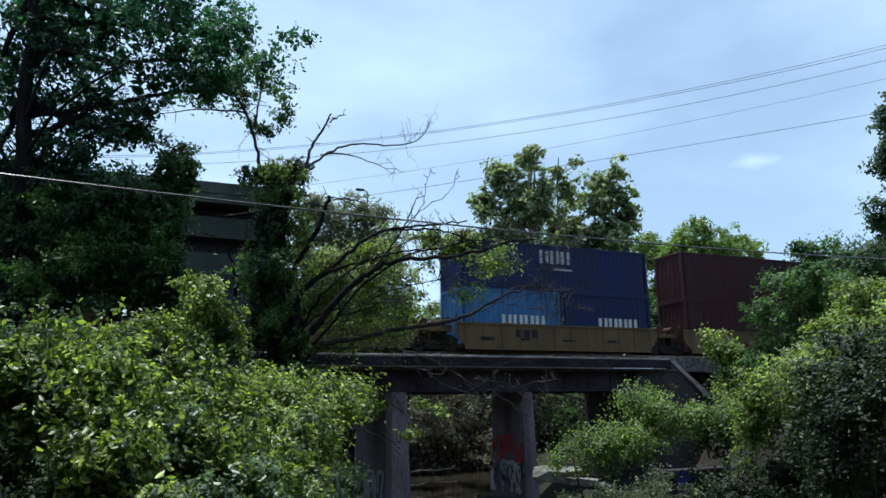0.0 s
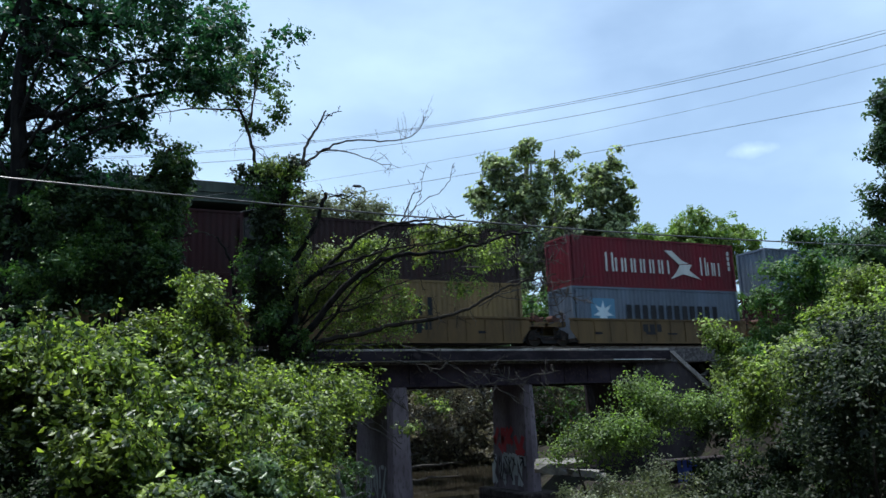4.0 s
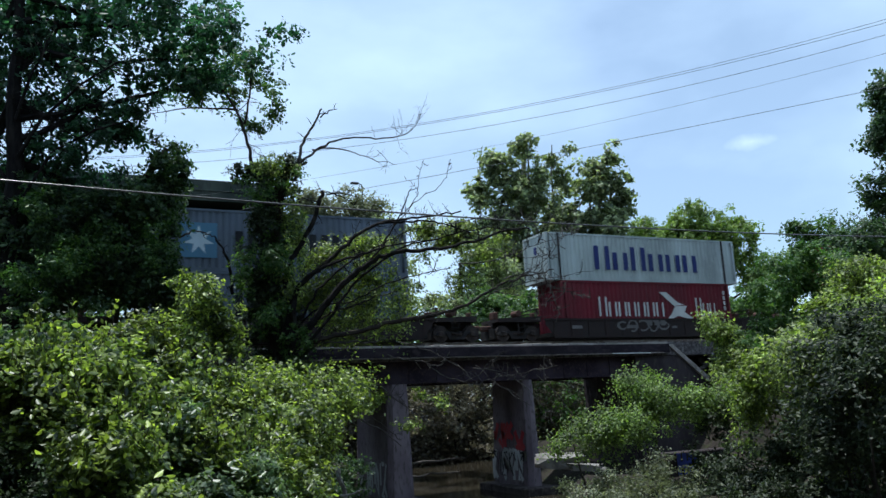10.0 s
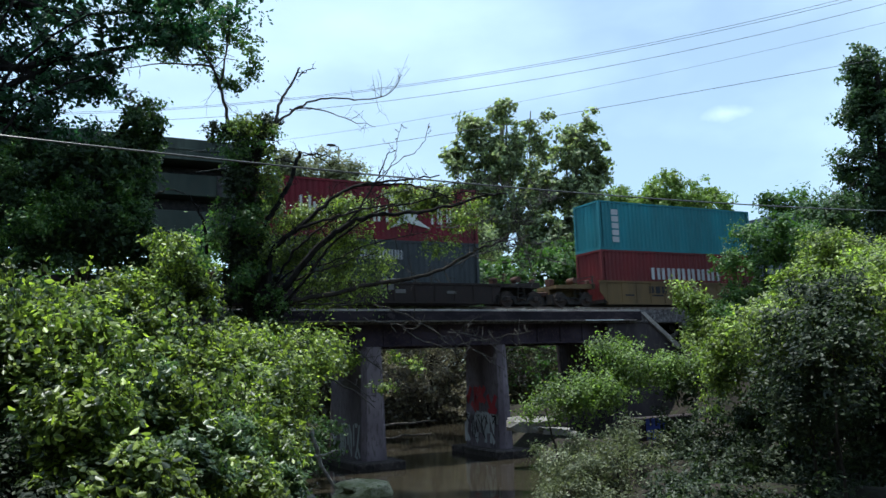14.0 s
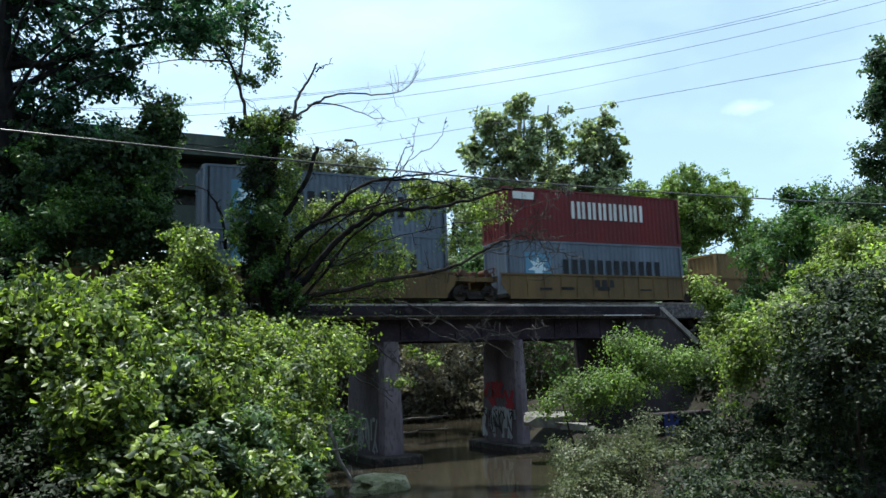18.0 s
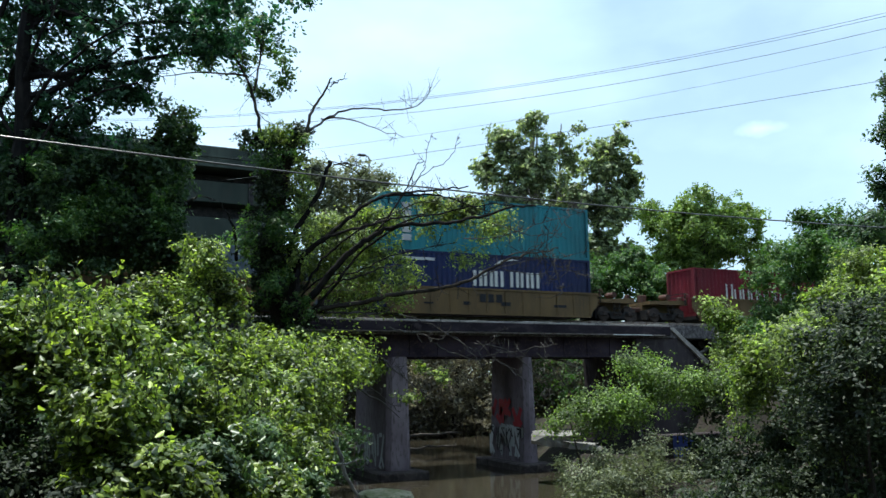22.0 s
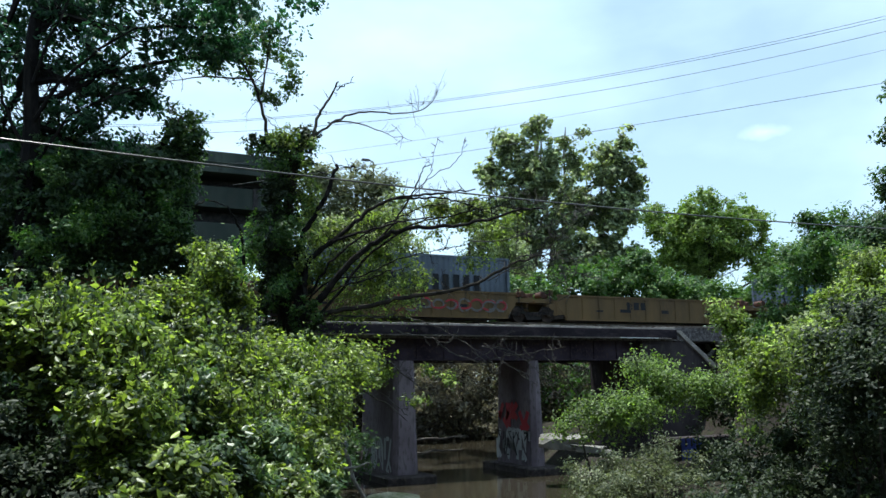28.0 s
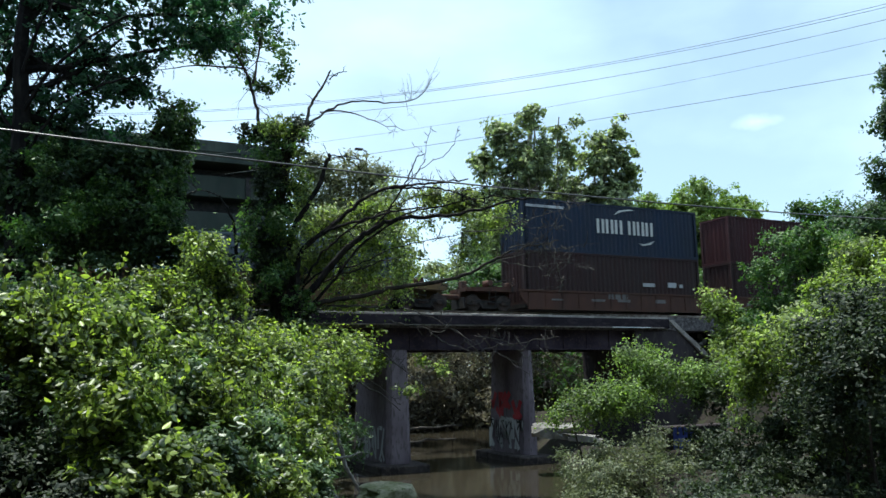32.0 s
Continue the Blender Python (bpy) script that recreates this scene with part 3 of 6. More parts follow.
def stones(name, lobes, count, size, mat, label, seed):
    """Loose broken stones strewn on the ground."""
    rng = np.random.default_rng(seed)
    bm = bmesh.new()
    for _ in range(count):
        x, y, z, r, h = lobes[rng.integers(len(lobes))]
        px, py = x + rng.uniform(-r, r), y + rng.uniform(-r, r)
        s = size * rng.uniform(0.4, 1.3)
        pz = max(float(ground_z(np.array(px), np.array(py))), z - h) + s * 0.2
        m = pose(px, py, pz, *rng.uniform(0, 360, 3)) @ Matrix.Diagonal((s, s * rng.uniform(0.5, 1), s * rng.uniform(0.4, 0.8), 1))
        bmesh.ops.create_icosphere(bm, subdivisions=1, radius=0.5, matrix=m)
    for v in bm.verts:
        v.co += Vector(rng.normal(0, size * 0.05, 3))
    return tagged(part(name, bm, mat), label, "stones", kind="stuff")


stones("rubble", [(34.5, 35.6, 0.5, 1.3, 2.0), (35.8, 35.3, 1.0, 1.5, 2.0), (37.5, 35.2, 1.0, 2.0, 2.0)], 160, 0.5, M_ROCK, "pale broken riprap stones on the embankment beside the wing wall", 5)

# ---- train ----
SPEED = 9.5
FLOOR_Z = 3.56
MOVING, ROLLING = [], []


def corrugated(L, H, Wd):
    """A steel box with folded side and end walls, corner posts and rails, its near lower left corner at the origin."""
    bm = bmesh.new()
    n = max(4, int(round((L - 0.5) / 0.29)))
    p = (L - 0.5) / n
    prof = [(0.25, 0.0)]
    for i in range(n):
        a = 0.25 + i * p
        prof += [(a + p * 0.28, 0.0), (a + p * 0.44, 0.036), (a + p * 0.76, 0.036), (a + p * 0.92, 0.0)]
    prof.append((L - 0.25, 0.0))
    for y, s in ((0.02, 1), (Wd - 0.02, -1)):
        lo = [bm.verts.new((x, y + s * d, 0.16)) for x, d in prof]
        hi = [bm.verts.new((x, y + s * d, H - 0.11)) for x, d in prof]
        for k in range(len(prof) - 1):
            q = (lo[k], lo[k + 1], hi[k + 1], hi[k])
            bm.faces.new(q if s > 0 else q[::-1])
    m = 6
    for x, s in ((0.05, 1), (L - 0.05, -1)):
        pr = [(0.15, 0.0)]
        w = (Wd - 0.3) / m
        for i in range(m):
            a = 0.15 + i * w
            pr += [(a + w * 0.28, 0.0), (a + w * 0.42, 0.04), (a + w * 0.78, 0.04), (a + w * 0.92, 0.0)]
        pr.append((Wd - 0.15, 0.0))
        lo = [bm.verts.new((x + s * d, y, 0.16)) for y, d in pr]
        hi = [bm.verts.new((x + s * d, y, H - 0.11)) for y, d in pr]
        for k in range(len(pr) - 1):
            q = (lo[k + 1], lo[k], hi[k], hi[k + 1])
            bm.faces.new(q if s > 0 else q[::-1])
    box(bm, 0.16, L - 0.16, 0.10, Wd - 0.10, H - 0.06, H - 0.03)
    box(bm, 0.16, L - 0.16, 0.05, Wd - 0.05, 0.05, 0.12)
    return bm


def frame_bm(L, H, Wd):
    bm = bmesh.new()
    for x in (0, L - 0.16):
        for y in (0, Wd - 0.16):
            box(bm, x, x + 0.16, y, y + 0.16, 0.0, H)
    for x0, x1, y0, y1 in ((0.162, L - 0.162, 0.0, 0.09), (0.162, L - 0.162, Wd - 0.09, Wd), (0.0, 0.09, 0.162, Wd - 0.162), (L - 0.09, L, 0.162, Wd - 0.162)):
        box(bm, x0, x1, y0, y1, 0.0, 0.155)
        box(bm, x0, x1, y0, y1, H - 0.105, H)
    return bm


def word(c, x, z, w, h, count, mat, label="", weight=0.27, tall=(), y=-0.02):
    """A name as a row of plain upright bars, a pair to a character; tall: characters that stand a third higher."""
    step = w / count
    for k in range(count):
        bm = bmesh.new()
        top = z + h * (1.35 if k in tall else 1.0)
        for x0 in (x + k * step, x + (k + 0.82 - weight) * step):
            prism(bm, [(x0, z), (x0 + step * weight, z), (x0 + step * weight, top), (x0, top)], y, y + 0.008)
        part("name_bar", bm, mat, c, label)


def bars(c, name, mat, boxes, y=-0.018):
    for x0, x1, z0, z1 in boxes:
        bm = bmesh.new()
        box(bm, x0, x1, y, y + 0.01, z0, z1)
        part(name, bm, mat, c)


def star_pts(x, z, r, n=7):
    return [(x + (r if i % 2 == 0 else r * 0.42) * math.sin(math.pi * i / n), z + (r if i % 2 == 0 else r * 0.42) * math.cos(math.pi * i / n)) for i in range(2 * n)]


def mark(c, kind, L, H):
    """Painted marks on the side that faces the creek."""
    if kind == "star":
        bm = bmesh.new()
        box(bm, L * 0.10, L * 0.10 + H * 0.56, -0.012, -0.004, H * 0.21, H * 0.77)
        part("emblem_panel", bm, M_PALEBLUE, c, "pale blue square emblem panel")
        bm = bmesh.new()
        prism(bm, star_pts(L * 0.10 + H * 0.28, H * 0.49, H * 0.24), -0.024, -0.014)
        part("emblem_star", bm, M_STAR, c, "white seven-pointed star")
        word(c, L * 0.30, H * 0.30, L * 0.57, H * 0.36, 6, M_BLACK, "dark bold name in plain blocks", 0.3)
    elif kind == "bird":
        word(c, L * 0.20, H * 0.31, L * 0.385, H * 0.28, 7, M_WHITE, "white name in plain blocks", 0.17, (0,))
        word(c, L * 0.775, H * 0.31, L * 0.13, H * 0.28, 3, M_WHITE, "white name in plain blocks", 0.17, (0,))
        bm = bmesh.new()
        prism(bm, [(L * 0.555, H * 0.80), (L * 0.60, H * 0.80), (L * 0.66, H * 0.60), (L * 0.70, H * 0.55), (L * 0.64, H * 0.52)], -0.02, -0.01)
        prism(bm, [(L * 0.645, H * 0.515), (L * 0.72, H * 0.53), (L * 0.70, H * 0.40), (L * 0.77, H * 0.22), (L * 0.66, H * 0.32), (L * 0.58, H * 0.20), (L * 0.62, H * 0.36)], -0.02, -0.01)
        part("bird_emblem", bm, M_WHITE, c, "white swooping bird shape")
        bars(c, "code_bar", M_WHITE, [(L * 0.955, L * 0.968, H * (0.44 + 0.11 * k), H * (0.52 + 0.11 * k)) for k in range(4)])
    elif kind == "matson":
        word(c, L * 0.23, H * 0.24, L * 0.56, H * 0.38, 6, M_NAVY, "large navy name in plain blocks", 0.24, (0, 2))
        for x in (0.055, 0.925):
            bm = bmesh.new()
            box(bm, L * x, L * x + 0.12, -0.03, -0.006, 0.02, H - 0.02)
            part("lifting_post", bm, M_DARKSTEEL, c, "dark inner lifting post")
        bm = bmesh.new()
        box(bm, -0.02, -0.008, 1.0, 1.25, H * 0.58, H * 0.74)
        part("end_sign", bm, M_NAVY, c)
    elif kind == "swoosh":
        word(c, L * 0.40, H * 0.42, L * 0.155, H * 0.28, 3, M_WHITE, "white name in two rows of plain blocks")
        word(c, L * 0.58, H * 0.42, L * 0.155, H * 0.28, 3, M_WHITE, "white name in two rows of plain blocks")
        bm = bmesh.new()
        prism(bm, [(L * 0.50, H * 0.80), (L * 0.53, H * 0.90), (L * 0.59, H * 0.94), (L * 0.62, H * 0.92), (L * 0.59, H * 0.91), (L * 0.54, H * 0.87)], -0.02, -0.01)
        prism(bm, [(L * 0.64, H * 0.26), (L * 0.66, H * 0.22), (L * 0.71, H * 0.25), (L * 0.735, H * 0.34), (L * 0.70, H * 0.28), (L * 0.67, H * 0.25)], -0.02, -0.01)
        part("swoosh", bm, M_WHITE, c, "thin white curved strokes")
        bm = bmesh.new()
        box(bm, L * 0.02, L * 0.22, -0.018, -0.008, H * 0.83, H * 0.88)
        part("code_bar", bm, M_WHITE_TAG, c)
    elif kind == "white_word":
        word(c, L * 0.36, H * 0.46, L * 0.42, H * 0.34, 7, M_WHITE, "white bold name in plain blocks")
        bm = bmesh.new()
        box(bm, L * 0.05, L * 0.16, -0.018, -0.008, H * 0.78, H * 0.92)
        part("code_bar", bm, M_WHITE, c)
    elif kind == "low_word":
        word(c, L * 0.30, H * 0.42, L * 0.46, H * 0.24, 7, M_WHITE_TAG, "white name in plain blocks")
    elif kind == "mcc":
        word(c, L * 0.40, H * 0.60, L * 0.17, H * 0.28, 3, M_WHITE_TAG, "white name in plain blocks over a bar")
        bars(c, "name_bar", M_WHITE_TAG, [(L * 0.47, L * 0.57, H * 0.46, H * 0.50)])
    elif kind == "capital":
        word(c, L * 0.45, H * 0.66, L * 0.19, H * 0.17, 7, M_WHITE_TAG, "small white name in plain blocks")
        bars(c, "name_bar", M_WHITE_TAG, [(L * 0.55, L * 0.60, H * 0.30, H * 0.33)])
    elif kind == "emblem_m":
        word(c, L * 0.50, H * 0.34, L * 0.085, H * 0.36, 1, M_BLACK, "dark square letter-like emblem")
    elif kind == "emblem_m20":
        word(c, L * 0.44, H * 0.36, L * 0.17, H * 0.36, 1, M_BLACK, "dark square letter-like emblem")
    elif kind == "shield":
        bm = bmesh.new()
        prism(bm, [(L * 0.48, H * 0.80), (L * 0.56, H * 0.80), (L * 0.56, H * 0.42), (L * 0.52, H * 0.30), (L * 0.48, H * 0.42)], -0.02, -0.01)
        part("shield_emblem", bm, M_GOLD, c, "faded golden shield emblem")
    elif kind == "word20":
        word(c, L * 0.40, H * 0.28, L * 0.45, H * 0.26, 4, M_WHITE, "white name in plain blocks")
    elif kind == "star20":
        bm = bmesh.new()
        box(bm, L * 0.10, L * 0.10 + 1.1, -0.012, -0.004, H * 0.25, H * 0.68)
        part("emblem_panel", bm, M_PALEBLUE, c, "pale blue emblem panel")
        word(c, L * 0.34, H * 0.22, L * 0.56, H * 0.30, 6, M_BLACK, "dark bold name in plain blocks")
    elif kind == "side_code":
        bars(c, "name_bar", M_WHITE_TAG, [(L * 0.075, L * 0.115, H * (0.16 + 0.14 * k), H * (0.27 + 0.14 * k)) for k in range(5)])
    elif kind == "stripe":
        bars(c, "white_stripe", M_WHITE, [(L * 0.70, L * 0.985, H * 0.80, H * 0.955)])
    elif kind == "plates":
        bars(c, "white_panel", M_WHITE_TAG, [(L * 0.65, L * 0.72, H * 0.40, H * 0.47), (L * 0.80, L * 0.85, H * 0.40, H * 0.50), (L * 0.87, L * 0.89, H * 0.40, H * 0.47)])


def container(s, z, L, H, colour, kind, label):
    """A shipping box whose near left edge is at s along the track when the clip starts."""
    c = thing("shipping_container", (s, SIDE_Y, z), label, "container", "containers on the train")
    b = part("box_shell", corrugated(L, H, 2.44), PAINTS[colour], c)
    part("corner_frame", frame_bm(L, H, 2.44), PAINTS[colour], c)
    for y in (0.5, 0.85, 1.55, 1.9):
        bm = bmesh.new()
        tube(bm, [(-0.05, y, 0.12), (-0.05, y, H - 0.1)], [0.025, 0.025], 6)
        part("lock_rod", bm, PAINTS[colour], c)
    mark(c, kind, L, H)
    MOVING.append((c, s, SIDE_Y, z))
    return c


def truck_parts(c, x):
    """A two-axle truck under the car at x: side frames, axles, wheels."""
    for y in (0.28, 2.06):
        bm = bmesh.new()
        prism(bm, [(x - 1.25, -0.05), (x - 1.05, 0.12), (x - 0.45, 0.16), (x - 0.30, -0.12), (x + 0.30, -0.12), (x + 0.45, 0.16), (x + 1.05, 0.12), (x + 1.25, -0.05), (x + 1.05, -0.12), (x + 0.6, 0.02), (x + 0.42, -0.28), (x - 0.42, -0.28), (x - 0.6, 0.02), (x - 1.05, -0.12)], y, y + 0.12)
        part("truck_frame", bm, M_DARKSTEEL, c, "cast steel truck side frame")
    bm = bmesh.new()
    box(bm, x - 0.40, x + 0.40, 0.42, 2.02, -0.30, 0.14, 0.03)
    part("bolster", bm, M_DARKSTEEL, c, "grimy cross bolster")
    for dx in (-1.38, 1.30):
        bm = bmesh.new()
        box(bm, x + dx, x + dx + 0.08, 0.45, 2.0, -0.26, 0.30)
        part("brake_beam", bm, M_DARKSTEEL, c)
    for dx in (-0.22, 0.0, 0.22):
        bm = bmesh.new()
        disc(bm, x + dx, 0.25, 0.279, -0.02, 0.085, 10)
        part("spring", bm, M_WHEEL, c)
    for dx in (-0.88, 0.88):
        bm = bmesh.new()
        box(bm, x + dx - 0.14, x + dx + 0.14, 0.20, 0.278, -0.13, 0.13, 0.03)
        part("axle_box", bm, M_WHEEL, c)
        bm = bmesh.new()
        disc(bm, 0, -0.86, -0.74, 0, 0.42, 20)
        disc(bm, 0, -0.74, -0.70, 0, 0.46, 20)
        disc(bm, 0, 0.74, 0.86, 0, 0.42, 20)
        disc(bm, 0, 0.70, 0.74, 0, 0.46, 20)
        disc(bm, 0, -0.70, 0.70, 0, 0.085, 10)
        w = part("wheelset", bm, M_WHEEL, c, "pair of steel wheels on an axle")
        w.location = (x + dx, 1.22, RAIL_Z + 0.42 - FLOOR_Z)
        ROLLING.append((w, x + dx, 1.22, RAIL_Z + 0.42 - FLOOR_Z))


def well_car(s0, s1, mat, label, trucks, marks, reach):
    """One low well for containers between s0 and s1, with end platforms of the given reach; trucks: places from s0."""
    L, top = s1 - s0, 1.06 if mat is M_CAR_YELLOW else 0.74
    c = thing("well_car", (s0, SIDE_Y, FLOOR_Z), label, "railway car", "cars of the train")
    for y in (-0.16, 2.46):
        bm = bmesh.new()
        prism(bm, [(0.0, top), (L, top), (L, 0.45), (L - 0.55, -0.22), (0.55, -0.22), (0.0, 0.45)], y + 0.05, y + 0.09)
        box(bm, -0.02, L + 0.02, y, y + 0.14, top - 0.08, top + 0.02)
        box(bm, 0.5, L - 0.5, y, y + 0.14, -0.30, -0.20)
        n = int(L / 1.15)
        for k in range(n + 1):
            x = 0.5 + k * (L - 1.06) / n
            box(bm, x, x + 0.06, y + 0.012, y + 0.048, -0.195, top - 0.085)
        part("side_sill", bm, mat, c)
    bm = bmesh.new()
    box(bm, 0.3, L - 0.3, -0.02, 2.45, -0.20, -0.002)
    part("well_floor", bm, M_DARKSTEEL, c)
    for sgn, x in ((-1, 0.0), (1, L)):
        bm = bmesh.new()
        a, b = (x - reach[0], x - 0.05) if sgn < 0 else (x + 0.05, x + reach[1])
        prism(bm, [(a, 0.62), (b, 0.62), (b, 0.92), (a, 0.80)], 0.25, 2.19)
        box(bm, a, b, 0.95, 1.5, 0.15, 0.615)
        part("end_platform", bm, mat, c)
        bm = bmesh.new()
        e = x - 0.35 if sgn < 0 else x + 0.30
        for y in (0.1, 2.3):
            box(bm, e, e + 0.05, y, y + 0.05, 0.6, 1.35)
        for z in (0.85, 1.1, 1.3):
            box(bm, e, e + 0.05, 0.152, 2.298, z, z + 0.04)
        part("ladder_rail", bm, M_DARKSTEEL, c, "grab irons at the car end")
        bm = bmesh.new()
        disc(bm, (a + b) / 2, 0.30, 0.95, 1.08, 0.17, 12)
        part("air_tank", bm, M_CAR_BROWN, c, "rusty brake air tank on the end platform")
        bm = bmesh.new()
        box(bm, a + 0.25, a + 0.55, 1.2, 1.7, 0.85, 1.25, 0.03)
        part("valve_box", bm, M_CAR_BROWN, c)
        bm = bmesh.new()
        box(bm, b - 0.45, b - 0.25, 0.4, 0.7, 0.85, 1.12, 0.03)
        part("valve_box", bm, M_CAR_BROWN, c)
        bm = bmesh.new()
        rim = [(e, 0.02 + 0.2 * math.cos(k * math.pi / 6), 1.12 + 0.2 * math.sin(k * math.pi / 6)) for k in range(13)]
        tube(bm, rim, [0.018] * 13, 5)
        for k in (0, 3, 6, 9):
            tube(bm, [(e, 0.02, 1.12), rim[k]], [0.012, 0.012], 4)
        part("brake_wheel", bm, M_CAR_BROWN, c)
        bm = bmesh.new()
        for z in (0.0, 0.3):
            box(bm, (a + b) / 2 - 0.2, (a + b) / 2 + 0.2, 0.06, 0.24, z, z + 0.03)
        for u in (-0.2, 0.17):
            box(bm, (a + b) / 2 + u, (a + b) / 2 + u + 0.03, 0.10, 0.13, 0.031, 0.62)
        part("step", bm, M_DARKSTEEL, c, "hanging steel footstep")
        if reach[(sgn + 1) // 2] < 2.0:
            continue
        bm = bmesh.new()
        q = a - 0.55 if sgn < 0 else b
        box(bm, q, q + 0.55, 1.05, 1.40, 0.22, 0.48, 0.04)
        part("coupler", bm, M_CAR_BROWN, c)
    for x in trucks:
        truck_parts(c, x)
    if marks:
        rng = np.random.default_rng(marks)
        ink = M_BLACK if mat is M_CAR_YELLOW else M_DIM_TAG
        x = L * rng.uniform(0.25, 0.5)
        bars(c, "stencil_bar", ink, [(x + k * 0.48, x + k * 0.48 + 0.36, 0.36, 0.36 + 0.4 * top) for k in range(3)], -0.135)
        spots = [(L * rng.uniform(0.08, 0.2) + L * 0.2 * k, rng.uniform(0.3, 0.9), rng.uniform(0.08, 0.2)) for k in range(4)]
        bars(c, "stencil_bar", ink, [(xx, xx + w, 0.2, 0.2 + h) for xx, w, h in spots], -0.148)
    MOVING.append((c, s0, SIDE_Y, FLOOR_Z))
    return c


H1, H0 = 2.896, 2.591
UP = FLOOR_Z + H1 + 0.01
YELLOW, DARK, BROWN = "yellow well car with rusty sills, carrying containers", "dark grimy well car carrying stacked containers", "brown grimy well car carrying stacked containers"
F40, F20, F45 = 12.19, 6.06, 13.72

# (start, end, paint, label, truck places, marks), from the head of the train
well_car(-11.96, 0.84, M_CAR_YELLOW, YELLOW, (-1.54, 13.71), 1, (2.78, 0.88))
well_car(2.65, 15.45, M_CAR_YELLOW, YELLOW, (13.85,), 2, (0.88, 1.01))
well_car(17.54, 30.34, M_CAR_YELLOW, YELLOW, (13.80,), 3, (1.01, 0.97))
well_car(32.34, 45.14, M_CAR_YELLOW, YELLOW, (13.66,), 4, (0.97, 0.83))
well_car(47.11, 59.91, M_CAR_YELLOW, YELLOW, (14.21,), 5, (0.83, 1.38))
well_car(62.48, 75.28, M_CAR_YELLOW, YELLOW, (13.71,), 6, (1.38, 0.88))
well_car(77.40, 90.20, M_CAR_YELLOW, YELLOW, (14.40,), 7, (0.88, 2.90))
well_car(96.75, 111.35, M_CAR_DARK, DARK, (-1.60, 16.09), 8, (2.90, 2.68))
dark_car = well_car(117.96, 132.56, M_CAR_DARK, DARK, (-1.49, 16.43), 9, (2.68, 3.37))
well_car(140.14, 154.74, M_CAR_DARK, DARK, (-1.84, 16.13), 10, (3.37, 2.77))
well_car(161.32, 174.12, M_CAR_YELLOW, YELLOW, (-1.54, 13.84), 11, (2.77, 1.02))
well_car(176.21, 189.01, M_CAR_YELLOW, YELLOW, (14.17,), 12, (1.02, 1.33))
well_car(191.74, 204.54, M_CAR_YELLOW, YELLOW, (13.85,), 13, (1.33, 1.02))
well_car(206.63, 219.43, M_CAR_YELLOW, YELLOW, (14.30,), 14, (1.02, 1.47))
well_car(222.43, 235.23, M_CAR_YELLOW, YELLOW, (14.38,), 15, (1.47, 2.85))
well_car(241.98, 254.78, M_CAR_YELLOW, "yellow well car carrying one red container", (-1.58, 14.37), 16, (2.85, 1.54))
empty_car = well_car(257.92, 270.72, M_CAR_YELLOW, "empty yellow well car with sprayed sides", (14.34,), 17, (1.54, 1.52))
tagged_car = well_car(273.81, 286.61, M_CAR_YELLOW, "yellow well car with sprayed writing, carrying one grey container", (14.09,), 18, (1.52, 1.26))
well_car(289.20, 302.00, M_CAR_YELLOW, "empty yellow well car", (14.51,), 19, (1.26, 1.68))
well_car(305.42, 318.22, M_CAR_YELLOW, "yellow well car carrying one grey container", (14.46,), 20, (1.68, 3.01))
well_car(325.29, 338.09, M_CAR_BROWN, BROWN, (-1.66, 13.75), 21, (3.01, 0.92))
well_car(339.99, 352.79, M_CAR_BROWN, BROWN, (14.34,), 22, (0.92, 2.78))


def scrawl(car, x0, x1, inks, seed):
    """Sprayed loops along the side of a car."""
    rng = np.random.default_rng(seed)
    for k in range(int((x1 - x0) / 0.72)):
        for j, ink in enumerate(inks):
            bm = bmesh.new()
            a0, sweep, prev = rng.uniform(0, 6.28), rng.uniform(2.0, 5.0), None
            rx, rz = rng.uniform(0.25, 0.42), rng.uniform(0.25, 0.5)
            for i in range(10):
                a = a0 + sweep * i / 9
                pair = [bm.verts.new((x0 + 0.36 + k * 0.72 + math.cos(a) * (rx + q), -0.155 - 0.004 * j, 0.36 + math.sin(a) * (0.75 * rz + q))) for q in (-0.05, 0.05)]
                if prev:
                    bm.faces.new((prev[0], prev[1], pair[1], pair[0]))
                prev = pair
            part("paint_stroke", bm, ink, car, "sprayed bubble-like strokes")


scrawl(tagged_car, 5.8, 12.4, (M_DIM_TAG, M_RED_TAG, M_DIM_TAG), 9)
scrawl(empty_car, 8.0, 12.2, (M_DIM_TAG, M_DARK_TAG, M_DARK_TAG), 10)
scrawl(dark_car, 4.7, 8.4, (M_DIM_TAG, M_DIM_TAG), 11)


container(-11.66, FLOOR_Z, F40, H1, "green", "none", "dark green steel container low in a yellow well car")
container(2.95, FLOOR_Z, F40, H1, "darkgrey", "stripe", "dark grey container with a white stripe, low in its car")
container(17.85, UP, F40, H0, "navy", "mcc", "dark blue container stacked on two short blue ones")
container(17.85, FLOOR_Z, F20, H1, "skyblue", "word20", "short light blue container under a dark blue one")
container(24.00, FLOOR_Z, F20, H1, "navy", "word20", "short dark blue container under a longer one")
container(32.66, UP, F40, H1, "maroon", "none", "dark maroon container stacked on another maroon one")
container(32.66, FLOOR_Z, F40, H1, "maroon", "none", "maroon container low in a yellow well car")
container(47.39, UP, F40, H1, "brown", "shield", "dark brown container with a golden shield emblem")
container(47.39, FLOOR_Z, F40, H1, "yellow", "emblem_m", "tan yellow container with a dark square emblem")
container(62.78, UP, F40, H1, "red", "bird", "red container with white name and bird emblem")
